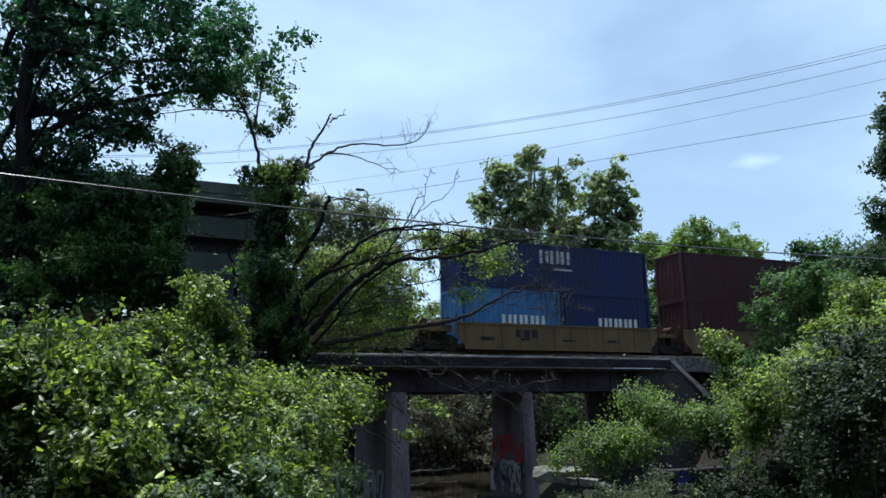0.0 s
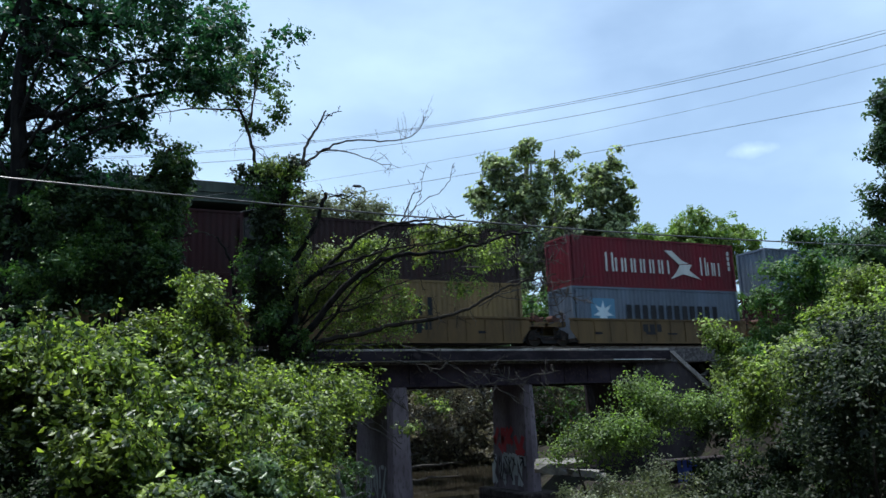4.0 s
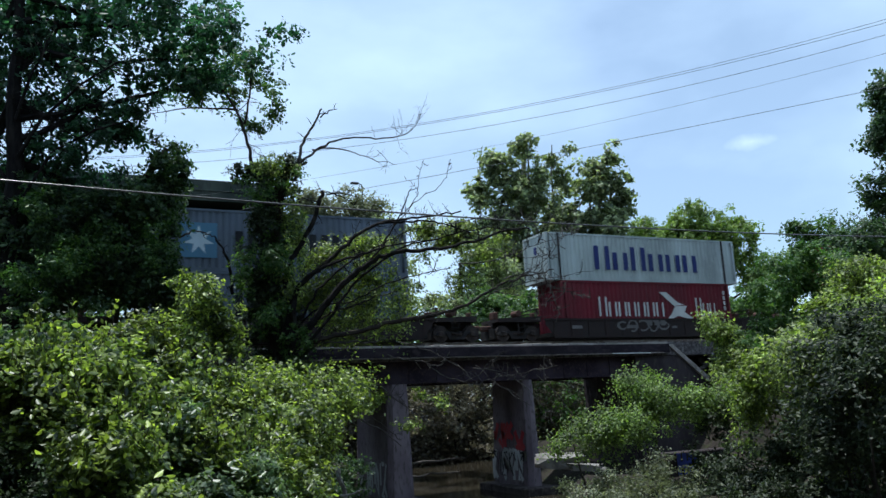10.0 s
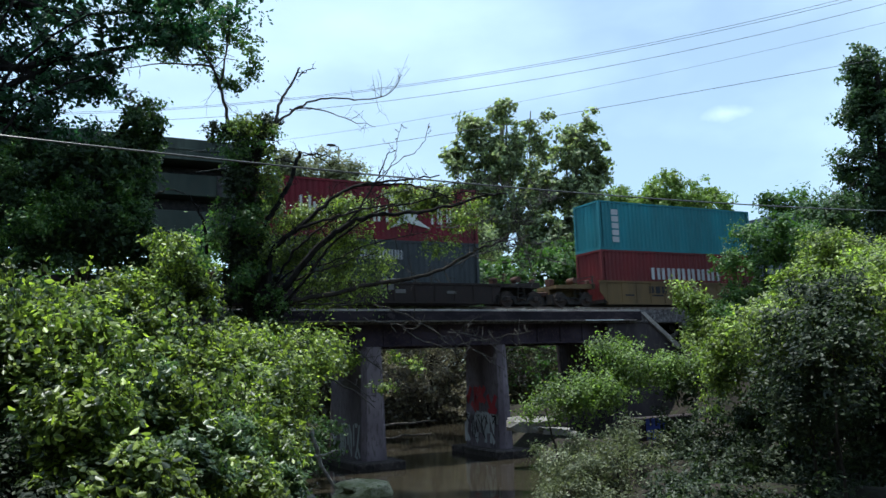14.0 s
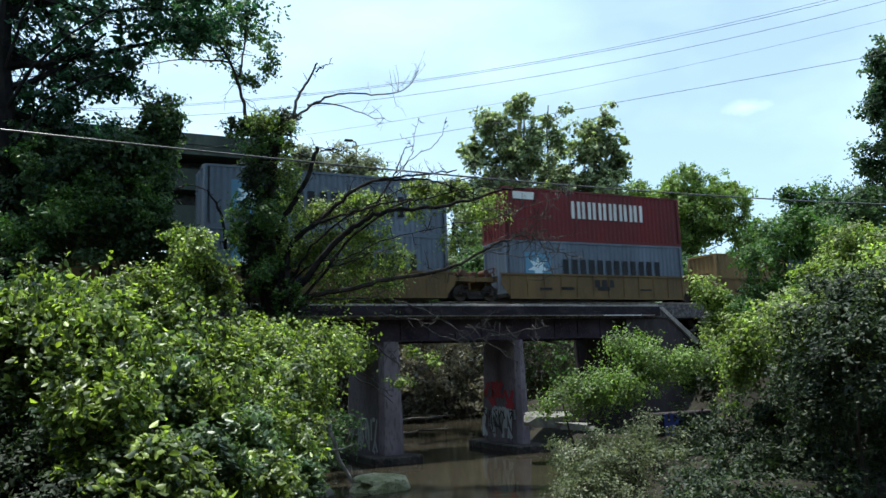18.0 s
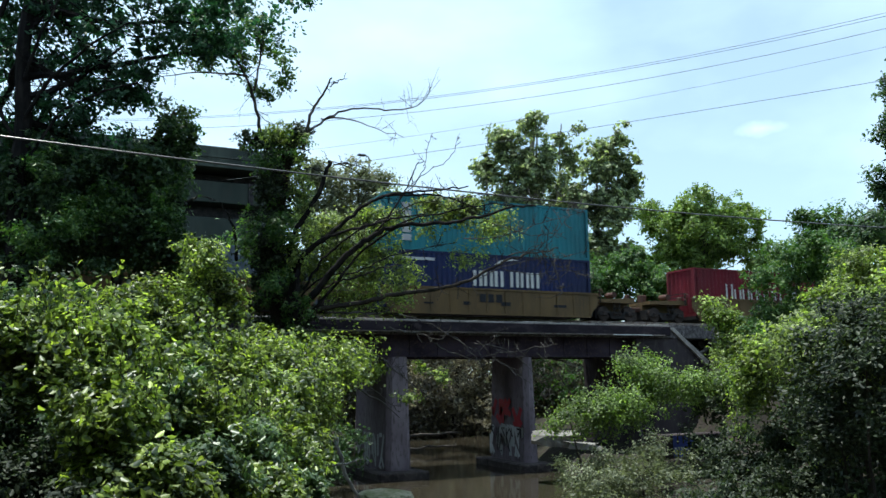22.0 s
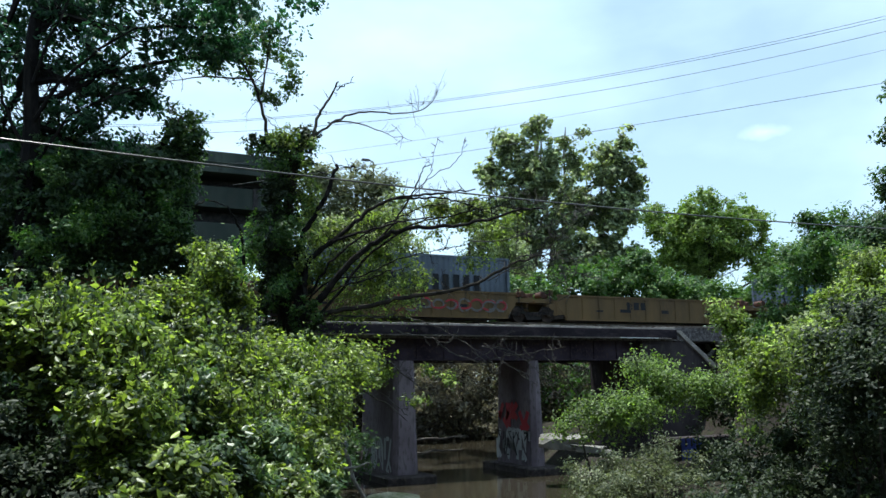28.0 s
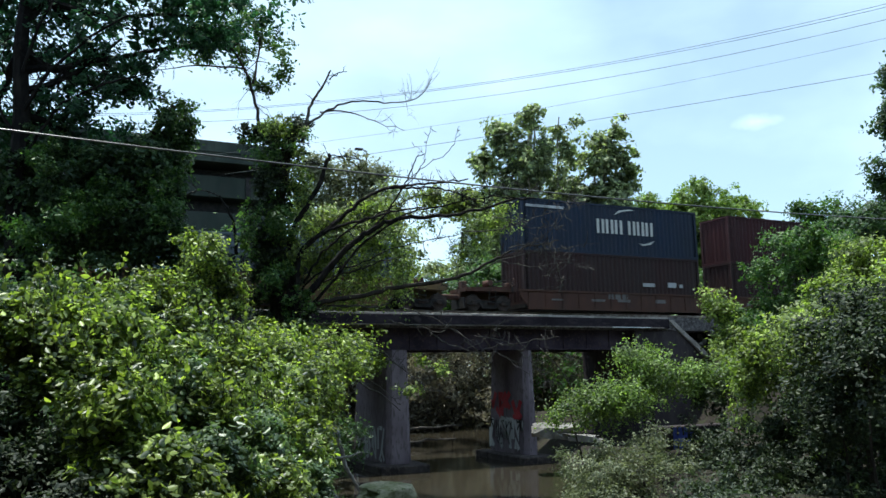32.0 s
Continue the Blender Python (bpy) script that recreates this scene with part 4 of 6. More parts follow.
container(62.78, FLOOR_Z, F40, H1, "grey", "star", "blue-grey container with star emblem and dark name")
container(77.70, UP, F40, H1, "grey", "star", "blue-grey container stacked on maroon and orange ones")
container(77.70, FLOOR_Z, F20, H1, "maroon", "none", "short maroon container under a grey one")
container(83.86, FLOOR_Z, F20, H1, "orange", "word20", "short orange container with a white name")
container(97.95, UP, F40, H1, "grey", "star", "blue-grey container stacked on another like it")
container(97.95, FLOOR_Z, F40, H1, "grey", "star", "blue-grey container low in a dark well car")
container(118.42, UP, F45, H0 + 0.1, "white", "matson", "long off-white container with a large navy name")
container(119.18, FLOOR_Z, F40, H1, "red", "bird", "red container with white bird, under a white one")
container(141.36, UP, F40, H1, "red", "bird", "red container with white bird, on a dark grey one")
container(141.36, FLOOR_Z, F40, H1, "darkgrey", "capital", "dark blue-grey container under a red one")
container(161.64, UP, F40, H1, "teal", "side_code", "teal container stacked on a red one")
container(161.64, FLOOR_Z, F40, H1, "brick", "low_word", "red container with a white name under a teal one")
container(176.51, UP, F40, H1, "grey", "star", "blue-grey container with lock rods on its end")
container(176.51, FLOOR_Z, F40, H1, "grey", "star", "blue-grey container low in a yellow well car")
container(192.09, UP, F40, H1, "brick", "white_word", "brick red container with a white bold name")
container(192.09, FLOOR_Z, F40, H1, "grey", "star", "blue-grey container under a brick red one")
container(206.93, FLOOR_Z, F20, H0, "yellow", "emblem_m20", "short tan yellow container with a dark emblem")
container(213.25, FLOOR_Z, F20, H0, "grey", "star20", "short blue-grey container behind a yellow one")
container(222.68, UP, F40, H1, "teal", "side_code", "teal container stacked on a dark blue one")
container(222.68, FLOOR_Z, F40, H1, "navy", "swoosh", "dark blue container with a white name")
container(242.33, FLOOR_Z, F40, H1, "red", "bird", "red container with white bird, alone in its car")
container(274.16, FLOOR_Z, F40, H1, "grey", "star", "blue-grey container alone in a sprayed car")
container(305.87, FLOOR_Z, F40, H1, "grey", "star", "blue-grey container alone in a yellow car")
container(325.62, UP, F40, H1, "slate", "swoosh", "dark slate blue container with white name, on a brown one")
container(325.62, FLOOR_Z, F40, H1, "brown", "plates", "dark brown container with small white sign panels")
container(340.39, UP, F40, H1, "maroon", "none", "maroon container stacked on a brown one")
container(340.39, FLOOR_Z, F40, H1, "brown", "none", "brown container low in a brown well car")

# ---- highway overpass beyond the track ----
overpass = thing("overpass", (0, 0, 0), "grey-green concrete highway overpass beyond the railway", "overpass")
OY = 84.0
OVER_X = 19.4
ZT, ZA, ZB, ZC, ZD, ZE = 24.81, 22.51, 21.26, 18.96, 17.25, 14.86
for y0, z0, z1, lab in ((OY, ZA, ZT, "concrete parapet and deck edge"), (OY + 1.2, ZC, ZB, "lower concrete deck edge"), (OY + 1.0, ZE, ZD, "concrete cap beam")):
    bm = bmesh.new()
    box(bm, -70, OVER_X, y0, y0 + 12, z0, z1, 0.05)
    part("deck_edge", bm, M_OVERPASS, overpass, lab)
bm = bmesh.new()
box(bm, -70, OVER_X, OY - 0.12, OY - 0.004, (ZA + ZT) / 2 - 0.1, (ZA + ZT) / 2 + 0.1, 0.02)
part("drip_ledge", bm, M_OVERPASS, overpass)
for k in range(9):
    bm = bmesh.new()
    box(bm, OVER_X - 3.2 - k * 9.0, OVER_X - 2.7 - k * 9.0, OY + 0.9, OY + 1.18, ZC, ZB)
    part("joint_post", bm, M_DARKSTEEL, overpass)
for k in range(5):
    bm = bmesh.new()
    bmesh.ops.create_cone(bm, cap_ends=True, segments=20, radius1=0.9, radius2=0.9, depth=ZE + 2.5, matrix=pose(OVER_X - 4 - k * 16.0, OY + 5, (ZE - 2.5) / 2))
    part("column", bm, M_OVERPASS, overpass)
# added beams; their near-black steel stands for the shadow between the decks
for z0, z1 in ((ZB, ZA), (ZD, ZC)):
    for k in range(7):
        bm = bmesh.new()
        box(bm, -70, OVER_X, OY + 3.5 + k * 1.3, OY + 4.1 + k * 1.3, z0 + 0.02, z1 - 0.02)
        part("beam", bm, M_DARKSTEEL, overpass, "near-black beam added in the shaded gap between the decks")

lamp = thing("street_lamp", (36.6, 103.6, 9.0), "grey highway lamp on a tall thin pole", "street lamp")
bm = bmesh.new()
tube(bm, [(0, 0, -11), (0, 0, 22.2), (-0.1, 0, 22.5), (-0.6, 0, 22.6)], [0.16, 0.10, 0.08, 0.06], 8)
part("pole", bm, M_DARKSTEEL, lamp)
bm = bmesh.new()
box(bm, -1.7, -0.55, -0.3, 0.3, 22.5, 22.75, 0.05)
part("lamp_head", bm, M_DARKSTEEL, lamp)

# ---- cables ----


def span(name, a, b, sag, r, mat, label, n=60):
    a, b = np.array(a), np.array(b)
    bm = bmesh.new()
    pts = [a + (b - a) * k / n - np.array((0, 0, 4 * sag * (k / n) * (1 - k / n))) for k in range(n + 1)]
    tube(bm, pts, [r] * (n + 1), 6)
    return tagged(part(name, bm, mat), label, "cable")


span("overhead_cable", (-20, 18.9, 6.17), (60, 23.4, 8.26), 1.53, 0.024, M_CABLE_PALE, "thick dark telephone cable with a glossy sheath above the creek")
span("power_line", (-6.4, 61.9, 18.54), (50.9, 18.8, 22.53), 3.08, 0.013, M_WIRE, "thin overhead power line above the creek")
span("power_line", (-6.4, 61.9, 18.39), (50.9, 18.8, 22.25), 2.97, 0.013, M_WIRE, "thin overhead power line above the creek")
span("power_line", (-6.4, 62.0, 17.99), (51.0, 18.9, 21.76), 3.28, 0.014, M_WIRE, "thin overhead power line above the creek")
span("power_line", (5.4, 56.6, 15.05), (48.4, 20.2, 19.64), 1.23, 0.009, M_WIRE, "thin overhead power line above the creek")
span("power_line", (9.0, 54.9, 13.88), (47.7, 20.9, 16.94), 0.31, 0.015, M_WIRE, "thin overhead power line above the creek")

# ---- vegetation ----


def tree(name, base, trunk, lobes, sprays, per, spread, size, mat, seed, label, bark=M_BARK, r0=0.3, limbs=6, shell=0.55, category="tree"):
    """A tapered trunk along the given points with limbs into the lobes and a crown of leaves."""
    rng = np.random.default_rng(seed)
    gz = float(ground_z(np.array(base[0]), np.array(base[1])))
    base = (base[0], base[1], gz)
    trunk = [(base[0], base[1], gz - 0.3)] + list(trunk[1:])
    t = thing(name, base, label, category)
    bm = bmesh.new()
    line = limb(bm, local(base, trunk), r0, r0 * 0.35, rng, 4, r0 * 0.12, 8)
    part("trunk", bm, bark, t)
    lb = local(base, lobes)
    order = rng.permutation(len(lb))[:limbs]
    for k in order:
        c = np.array(lb[k][:3])
        i = int(rng.uniform(0.35, 0.9) * (len(line) - 1))
        p = np.array(line[i])
        bm = bmesh.new()
        ln = limb(bm, [p, (p + c) / 2 + np.array((0, 0, -0.12 * lb[k][3])), c], r0 * 0.42, r0 * 0.1, rng, 4, r0 * 0.15, 5)
        part("limb", bm, bark, t)
        bm = bmesh.new()
        twigs(bm, ln, 7, lb[k][3] * 0.9, r0 * 0.09, rng)
        tagged(part("twig_spray", bm, bark, t), kind="stuff")
    foliage("crown", lb, sprays, per, spread, size, mat, t, seed + 50, shell)
    return t


def shrub(name, lobes, sprays, per, spread, size, mat, seed, label, stems=7, shell=0.6):
    rng = np.random.default_rng(seed)
    cx, cy = np.mean([l[0] for l in lobes]), np.mean([l[1] for l in lobes])
    base = (cx, cy, float(ground_z(np.array(cx), np.array(cy))))
    t = thing(name, base, label, "shrub")
    lb = local(base, lobes)
    for k in range(stems):
        c = np.array(lb[rng.integers(len(lb))][:3])
        gz = float(ground_z(np.array(base[0] + c[0] * 0.8), np.array(base[1] + c[1] * 0.8))) - base[2]
        bm = bmesh.new()
        ln = limb(bm, [(c[0] * 0.8, c[1] * 0.8, gz - 0.1), (c[0] * 0.9, c[1] * 0.9, (gz + c[2]) / 2), c], 0.05, 0.015, rng, 3, 0.03, 5)
        part("stem", bm, M_BARK, t)
    share = np.array([(l[3] ** 2 * l[4]) ** 0.667 for l in lb])
    share = share / share.sum()
    for k in range(0, len(lb), 2):
        foliage("leaf_clump", lb[k:k + 2], max(9, int(sprays * share[k:k + 2].sum())), per, spread, size, mat, t, seed * 31 + 70 + k, shell)
    return t


tree("tall_tree", ((-2.00, 30.61, 1.26)), [(-1.99, 30.67, 0.89), (-2.01, 29.69, 6.89), (-2.07, 29.37, 10.34), (-2.13, 29.05, 13.85), (-2.26, 28.48, 17.66)],
     [(-2.02, 29.80, 14.52, 1.42, 0.95), (-0.57, 29.80, 14.78, 1.42, 0.83), (-1.58, 29.80, 12.84, 1.16, 1.16), (0.07, 29.80, 13.10, 1.16, 0.65), (0.97, 29.80, 14.83, 1.19, 0.71), (2.79, 29.80, 14.68, 1.19, 0.62), (4.25, 29.80, 15.41, 1.21, 0.82), (-1.19, 30.55, 12.18, 2.03, 1.83), (1.00, 28.98, 11.91, 2.20, 1.40), (3.13, 27.83, 12.65, 2.20, 0.88), (-0.74, 29.39, 14.52, 3.00, 1.60), (2.88, 27.69, 14.23, 3.00, 1.20), (5.26, 27.23, 13.46, 2.14, 0.98),
      (0.35, 29.58, 10.15, 1.60, 0.90), (1.93, 28.67, 11.10, 1.00, 0.80), (-3.87, 30.38, 10.85, 1.73, 2.50), (4.02, 28.59, 12.26, 1.24, 0.62), (-2.91, 31.81, 9.61, 1.42, 1.02), (-1.26, 30.99, 9.77, 1.42, 0.81), (0.21, 29.80, 9.27, 1.60, 0.68), (1.56, 29.57, 10.10, 0.89, 0.61),
      (-1.59, 31.29, 8.87, 1.83, 0.69), (0.07, 30.52, 8.69, 1.42, 0.53), (-3.36, 31.62, 8.67, 1.60, 1.00), (-2.85, 31.28, 12.62, 1.42, 1.63), (-2.39, 30.73, 14.62, 1.63, 1.22)],
     1900, 16, 0.30, 0.19, M_LEAF_CROWN, 11, "tall leafy tree with a dark trunk on the bank", M_SHADED_BARK, r0=0.36, limbs=14, shell=0.4)
big_tree = bpy.data.objects["tall_tree"]
rng = np.random.default_rng(19)
for pts, r in (([(-2.05, 29.40, 8.77), (-1.22, 28.54, 10.17), (-0.08, 27.71, 11.21), (1.07, 27.03, 11.93)], 0.08), ([(-2.04, 29.70, 6.89), (-1.00, 28.76, 8.89), (0.16, 27.97, 9.58), (1.42, 27.31, 9.95)], 0.06),
               ([(-2.05, 29.15, 10.27), (-1.62, 28.49, 11.67), (-1.09, 28.02, 12.96)], 0.07), ([(-2.04, 29.58, 7.64), (-2.90, 29.44, 9.65), (-3.32, 29.30, 11.71)], 0.07)):
    bm = bmesh.new()
    ln = limb(bm, local(tuple(big_tree.location), pts), r, 0.025, rng, 5, 0.03, 6)
    part("limb", bm, M_SHADED_BARK, big_tree)
    bm = bmesh.new()
    twigs(bm, ln, 10, 1.0, 0.02, rng)
    tagged(part("twig_spray", bm, M_SHADED_BARK, big_tree), kind="stuff")
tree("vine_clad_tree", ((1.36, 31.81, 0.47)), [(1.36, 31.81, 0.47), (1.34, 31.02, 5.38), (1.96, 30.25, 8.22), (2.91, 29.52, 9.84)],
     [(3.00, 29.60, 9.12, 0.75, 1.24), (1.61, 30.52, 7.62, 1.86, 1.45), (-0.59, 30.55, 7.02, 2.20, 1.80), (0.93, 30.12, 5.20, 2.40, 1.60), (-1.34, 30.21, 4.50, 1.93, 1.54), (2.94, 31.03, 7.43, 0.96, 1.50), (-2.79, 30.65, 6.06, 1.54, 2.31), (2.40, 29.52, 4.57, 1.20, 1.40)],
     2500, 22, 0.26, 0.17, M_LEAF_VINE_SHADE, 12, "dark tree mass smothered in creeping vine", r0=0.25, limbs=5, shell=0.75)
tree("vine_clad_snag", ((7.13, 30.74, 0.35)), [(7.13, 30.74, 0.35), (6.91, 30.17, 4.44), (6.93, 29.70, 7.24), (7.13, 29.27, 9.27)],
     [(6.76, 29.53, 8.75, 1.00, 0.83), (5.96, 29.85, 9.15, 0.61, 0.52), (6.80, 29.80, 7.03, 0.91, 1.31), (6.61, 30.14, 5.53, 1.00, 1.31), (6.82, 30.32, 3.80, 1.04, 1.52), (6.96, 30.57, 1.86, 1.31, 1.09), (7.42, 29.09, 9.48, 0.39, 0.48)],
     1150, 22, 0.2, 0.14, M_LEAF_DARK, 13, "dead broken tree wrapped in green vine", r0=0.32, limbs=3, shell=0.7)

vine_tree = bpy.data.objects["vine_clad_tree"]
# lit clumps on the dark mass, put in as paler leaves
foliage("paler_creeper_leaves", local(tuple(vine_tree.location), [(-1.06, 27.96, 7.12, 0.66, 0.62), (-0.33, 27.90, 5.31, 0.91, 0.73), (-1.41, 28.02, 4.35, 0.89, 0.71), (0.82, 28.32, 6.23, 0.57, 0.76), (2.25, 28.27, 5.74, 0.69, 0.96), (3.20, 29.60, 9.92, 0.36, 0.45), (3.36, 29.60, 9.29, 0.33, 0.62), (3.04, 29.60, 8.71, 0.49, 0.62), (2.60, 29.60, 7.38, 0.44, 1.31)]),
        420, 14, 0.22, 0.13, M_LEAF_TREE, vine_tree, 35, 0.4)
# lit top and right side of the vine column, as paler leaves
foliage("paler_creeper_leaves", local(tuple(bpy.data.objects["vine_clad_snag"].location), [(6.82, 28.87, 9.19, 0.94, 0.30), (7.37, 28.88, 7.53, 0.43, 1.28), (7.34, 29.09, 4.96, 0.51, 1.28)]),
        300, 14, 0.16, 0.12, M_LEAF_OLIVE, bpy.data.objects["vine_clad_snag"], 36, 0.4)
foliage("paler_creeper_leaves", local(tuple(bpy.data.objects["vine_clad_snag"].location), [(6.00, 28.96, 8.29, 0.72, 0.63), (6.92, 28.38, 8.45, 0.72, 0.72), (6.63, 28.82, 5.94, 0.92, 1.05), (6.35, 29.33, 3.67, 1.05, 1.26), (7.32, 28.96, 2.39, 0.92, 0.84), (5.82, 29.42, 5.36, 0.51, 1.26)]),
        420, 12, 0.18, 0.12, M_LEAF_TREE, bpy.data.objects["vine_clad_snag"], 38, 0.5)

# bare and half-bare branches of the snag
snag = bpy.data.objects["vine_clad_snag"]
snag_base = tuple(snag.location)
rng = np.random.default_rng(21)


def bough(pts, r0, r1, shoots, length, mat=M_DEAD, up=0.3, start=0.3, fine=0.015):
    bm = bmesh.new()
    ln = limb(bm, local(snag_base, pts), r0, r1, rng, 5, 0.025, 6)
    part("bough", bm, mat, snag, "bare crooked grey branch" if mat is M_DEAD else "")
    bm = bmesh.new()
    twigs(bm, ln, int(shoots * 2.4), length, fine, rng, up, start)
    tagged(part("twig_spray", bm, mat, snag), kind="stuff")


bough([(7.58, 29.12, 8.83), (7.77, 28.71, 10.08), (8.08, 28.32, 10.83), (8.38, 27.96, 11.47)], 0.07, 0.03, 3, 0.5)
bough([(8.33, 28.04, 11.13), (8.59, 27.78, 11.32), (8.87, 27.53, 11.34)], 0.03, 0.012, 1, 0.2)
bough([(7.68, 28.86, 9.44), (8.39, 28.21, 9.98), (9.09, 27.61, 10.21), (10.18, 26.88, 10.07), (11.19, 26.26, 10.18), (11.64, 25.82, 10.86)], 0.055, 0.01, 6, 0.9, up=0.6, start=0.6, fine=0.009)
bough([(8.12, 28.45, 9.94), (8.94, 27.85, 9.85), (9.89, 27.34, 9.47), (10.93, 26.79, 9.06)], 0.036, 0.008, 3, 0.6, up=-0.2, start=0.6, fine=0.008)
bough([(6.07, 29.66, 9.33), (5.76, 29.48, 10.64), (5.23, 29.41, 11.89), (4.52, 29.49, 12.82)], 0.07, 0.03, 5, 1.0, M_BARK)
bough([(5.72, 29.43, 11.06), (5.82, 29.13, 11.88), (5.87, 28.93, 12.94)], 0.05, 0.015, 6, 0.9, M_BARK)
bough([(5.44, 29.36, 11.61), (4.01, 29.82, 11.65), (2.36, 30.42, 11.47)], 0.045, 0.012, 4, 0.6, M_BARK)
bough([(7.41, 29.72, 2.02), (7.76, 29.49, 2.74), (8.25, 29.16, 3.36), (8.76, 28.81, 4.16), (9.50, 28.32, 4.98), (10.01, 27.97, 5.39), (10.59, 27.58, 5.68), (11.31, 27.09, 5.79), (12.39, 26.37, 5.80), (13.45, 25.66, 5.95), (14.41, 25.01, 6.28), (15.19, 24.48, 6.28)], 0.162, 0.0283, 14, 0.8, M_SHADED_BARK)
bough([(7.35, 29.16, 2.11), (7.45, 29.09, 3.37), (7.51, 29.05, 4.33), (7.87, 28.81, 4.92), (8.42, 28.44, 5.30), (9.06, 28.01, 5.55), (10.05, 27.34, 5.82), (10.76, 26.86, 5.99), (11.56, 26.32, 6.05)], 0.115, 0.0229, 10, 0.7, M_SHADED_BARK)
bough([(7.29, 29.57, 2.13), (7.38, 29.50, 3.63), (7.74, 29.26, 4.70), (8.33, 28.87, 5.32), (9.06, 28.37, 5.94), (9.70, 27.94, 6.56), (10.34, 27.51, 6.89), (11.25, 26.90, 7.01), (12.14, 26.30, 7.02), (13.02, 25.70, 7.11)], 0.121, 0.0229, 10, 0.7, M_SHADED_BARK)
bough([(10.34, 27.51, 6.89), (11.24, 26.90, 6.90), (12.14, 26.30, 6.78), (12.84, 25.83, 6.48), (13.70, 25.24, 6.10)], 0.0473, 0.0148, 8, 0.6, M_SHADED_BARK)
bough([(9.50, 28.32, 4.98), (10.08, 27.92, 5.49), (10.59, 27.58, 6.16), (11.05, 27.27, 6.97), (11.33, 27.08, 7.72), (11.55, 26.93, 8.21)], 0.054, 0.0175, 2, 0.4, M_SHADED_BARK)
bough([(11.05, 27.27, 6.97), (11.36, 27.06, 7.34), (11.69, 26.84, 7.70), (12.42, 26.35, 8.20), (12.69, 26.16, 8.62), (12.86, 26.05, 9.23)], 0.0192, 0.01, 2, 0.4)
bough([(11.20, 27.17, 7.18), (11.69, 26.84, 7.87), (11.79, 26.77, 8.58), (12.00, 26.63, 9.30)], 0.0156, 0.0088, 2, 0.35)
bough([(11.34, 27.08, 8.72), (11.64, 26.87, 8.30), (11.73, 26.81, 7.98)], 0.0096, 0.0088, 1, 0.2)
bough([(7.74, 29.98, 2.43), (8.34, 29.58, 2.69), (8.89, 29.21, 2.78), (10.00, 28.46, 2.96), (11.09, 27.73, 3.24), (11.99, 27.12, 3.31), (12.71, 26.64, 3.46), (13.42, 26.16, 3.72), (14.13, 25.68, 4.18), (14.52, 25.42, 4.38), (15.18, 24.97, 4.56), (16.04, 24.39, 4.75)], 0.115, 0.0229, 14, 0.8, M_BARK)
bough([(8.34, 29.46, 3.44), (9.04, 28.98, 3.74), (9.78, 28.49, 3.93), (10.33, 28.12, 4.19), (11.06, 27.63, 4.33)], 0.0459, 0.0148, 5, 0.5, M_BARK)
bough([(8.74, 29.43, 2.58), (9.67, 28.81, 2.55), (10.40, 28.31, 2.48), (10.91, 27.97, 2.81)], 0.0432, 0.0175, 2, 0.4)
bough([(7.33, 30.50, 4.59), (7.71, 30.24, 4.35), (8.19, 29.92, 3.93)], 0.03, 0.0136, 2, 0.3)
bough([(7.15, 29.18, 4.65), (7.29, 29.08, 5.40), (7.69, 28.81, 6.23), (8.10, 28.53, 7.10), (8.37, 28.35, 7.90), (8.44, 28.30, 8.25)], 0.115, 0.0648, 4, 0.5, M_SHADED_BARK)
bough([(8.41, 28.33, 8.16), (8.78, 28.08, 8.14), (9.22, 27.78, 7.84), (9.51, 27.59, 7.51)], 0.0264, 0.0136, 3, 0.35, M_SHADED_BARK)
bough([(8.56, 28.23, 8.13), (9.11, 27.86, 8.11), (9.65, 27.49, 7.81)], 0.0216, 0.0112, 3, 0.35, M_SHADED_BARK)
bough([(8.37, 28.35, 7.86), (8.04, 28.58, 7.92), (7.67, 28.83, 8.17)], 0.0264, 0.0136, 2, 0.35, M_SHADED_BARK)
bough([(10.80, 28.16, 1.97), (11.25, 27.86, 1.82), (11.70, 27.56, 1.73), (12.41, 27.08, 1.50), (12.77, 26.83, 1.99)], 0.0312, 0.0136, 3, 0.35)
bough([(12.06, 27.32, 1.53), (12.58, 26.96, 1.09), (13.46, 26.37, 0.74), (14.07, 25.96, 0.91), (14.85, 25.44, 1.02), (16.04, 24.63, 1.23)], 0.0264, 0.0112, 8, 0.5)
bough([(13.19, 26.55, 0.81), (13.78, 26.16, 1.17), (14.17, 25.89, 1.57), (14.44, 25.71, 1.94)], 0.0144, 0.0088, 3, 0.3)
bough([(13.46, 26.13, 1.41), (14.22, 25.62, 0.57), (15.05, 25.06, -0.14)], 0.0156, 0.0088, 4, 0.4)
bough([(8.94, 29.30, 0.43), (9.85, 28.68, -0.01), (10.57, 28.20, -0.64), (11.10, 27.84, -1.17)], 0.024, 0.0112, 4, 0.4)
bough([(7.24, 29.72, 2.14), (6.89, 29.95, 3.01), (6.65, 30.12, 4.11), (6.71, 30.08, 5.21)], 0.0945, 0.0445, 2, 0.4, M_SHADED_BARK)
bough([(5.50, 30.65, 4.57), (5.38, 30.73, 5.68), (5.17, 30.87, 6.36), (4.86, 31.08, 6.94)], 0.0675, 0.031, 2, 0.4, M_SHADED_BARK)
bough([(3.19, 32.21, 7.27), (3.69, 31.87, 7.06), (4.11, 31.58, 7.26), (4.47, 31.34, 7.12), (4.83, 31.10, 6.94)], 0.0473, 0.0229, 2, 0.3)
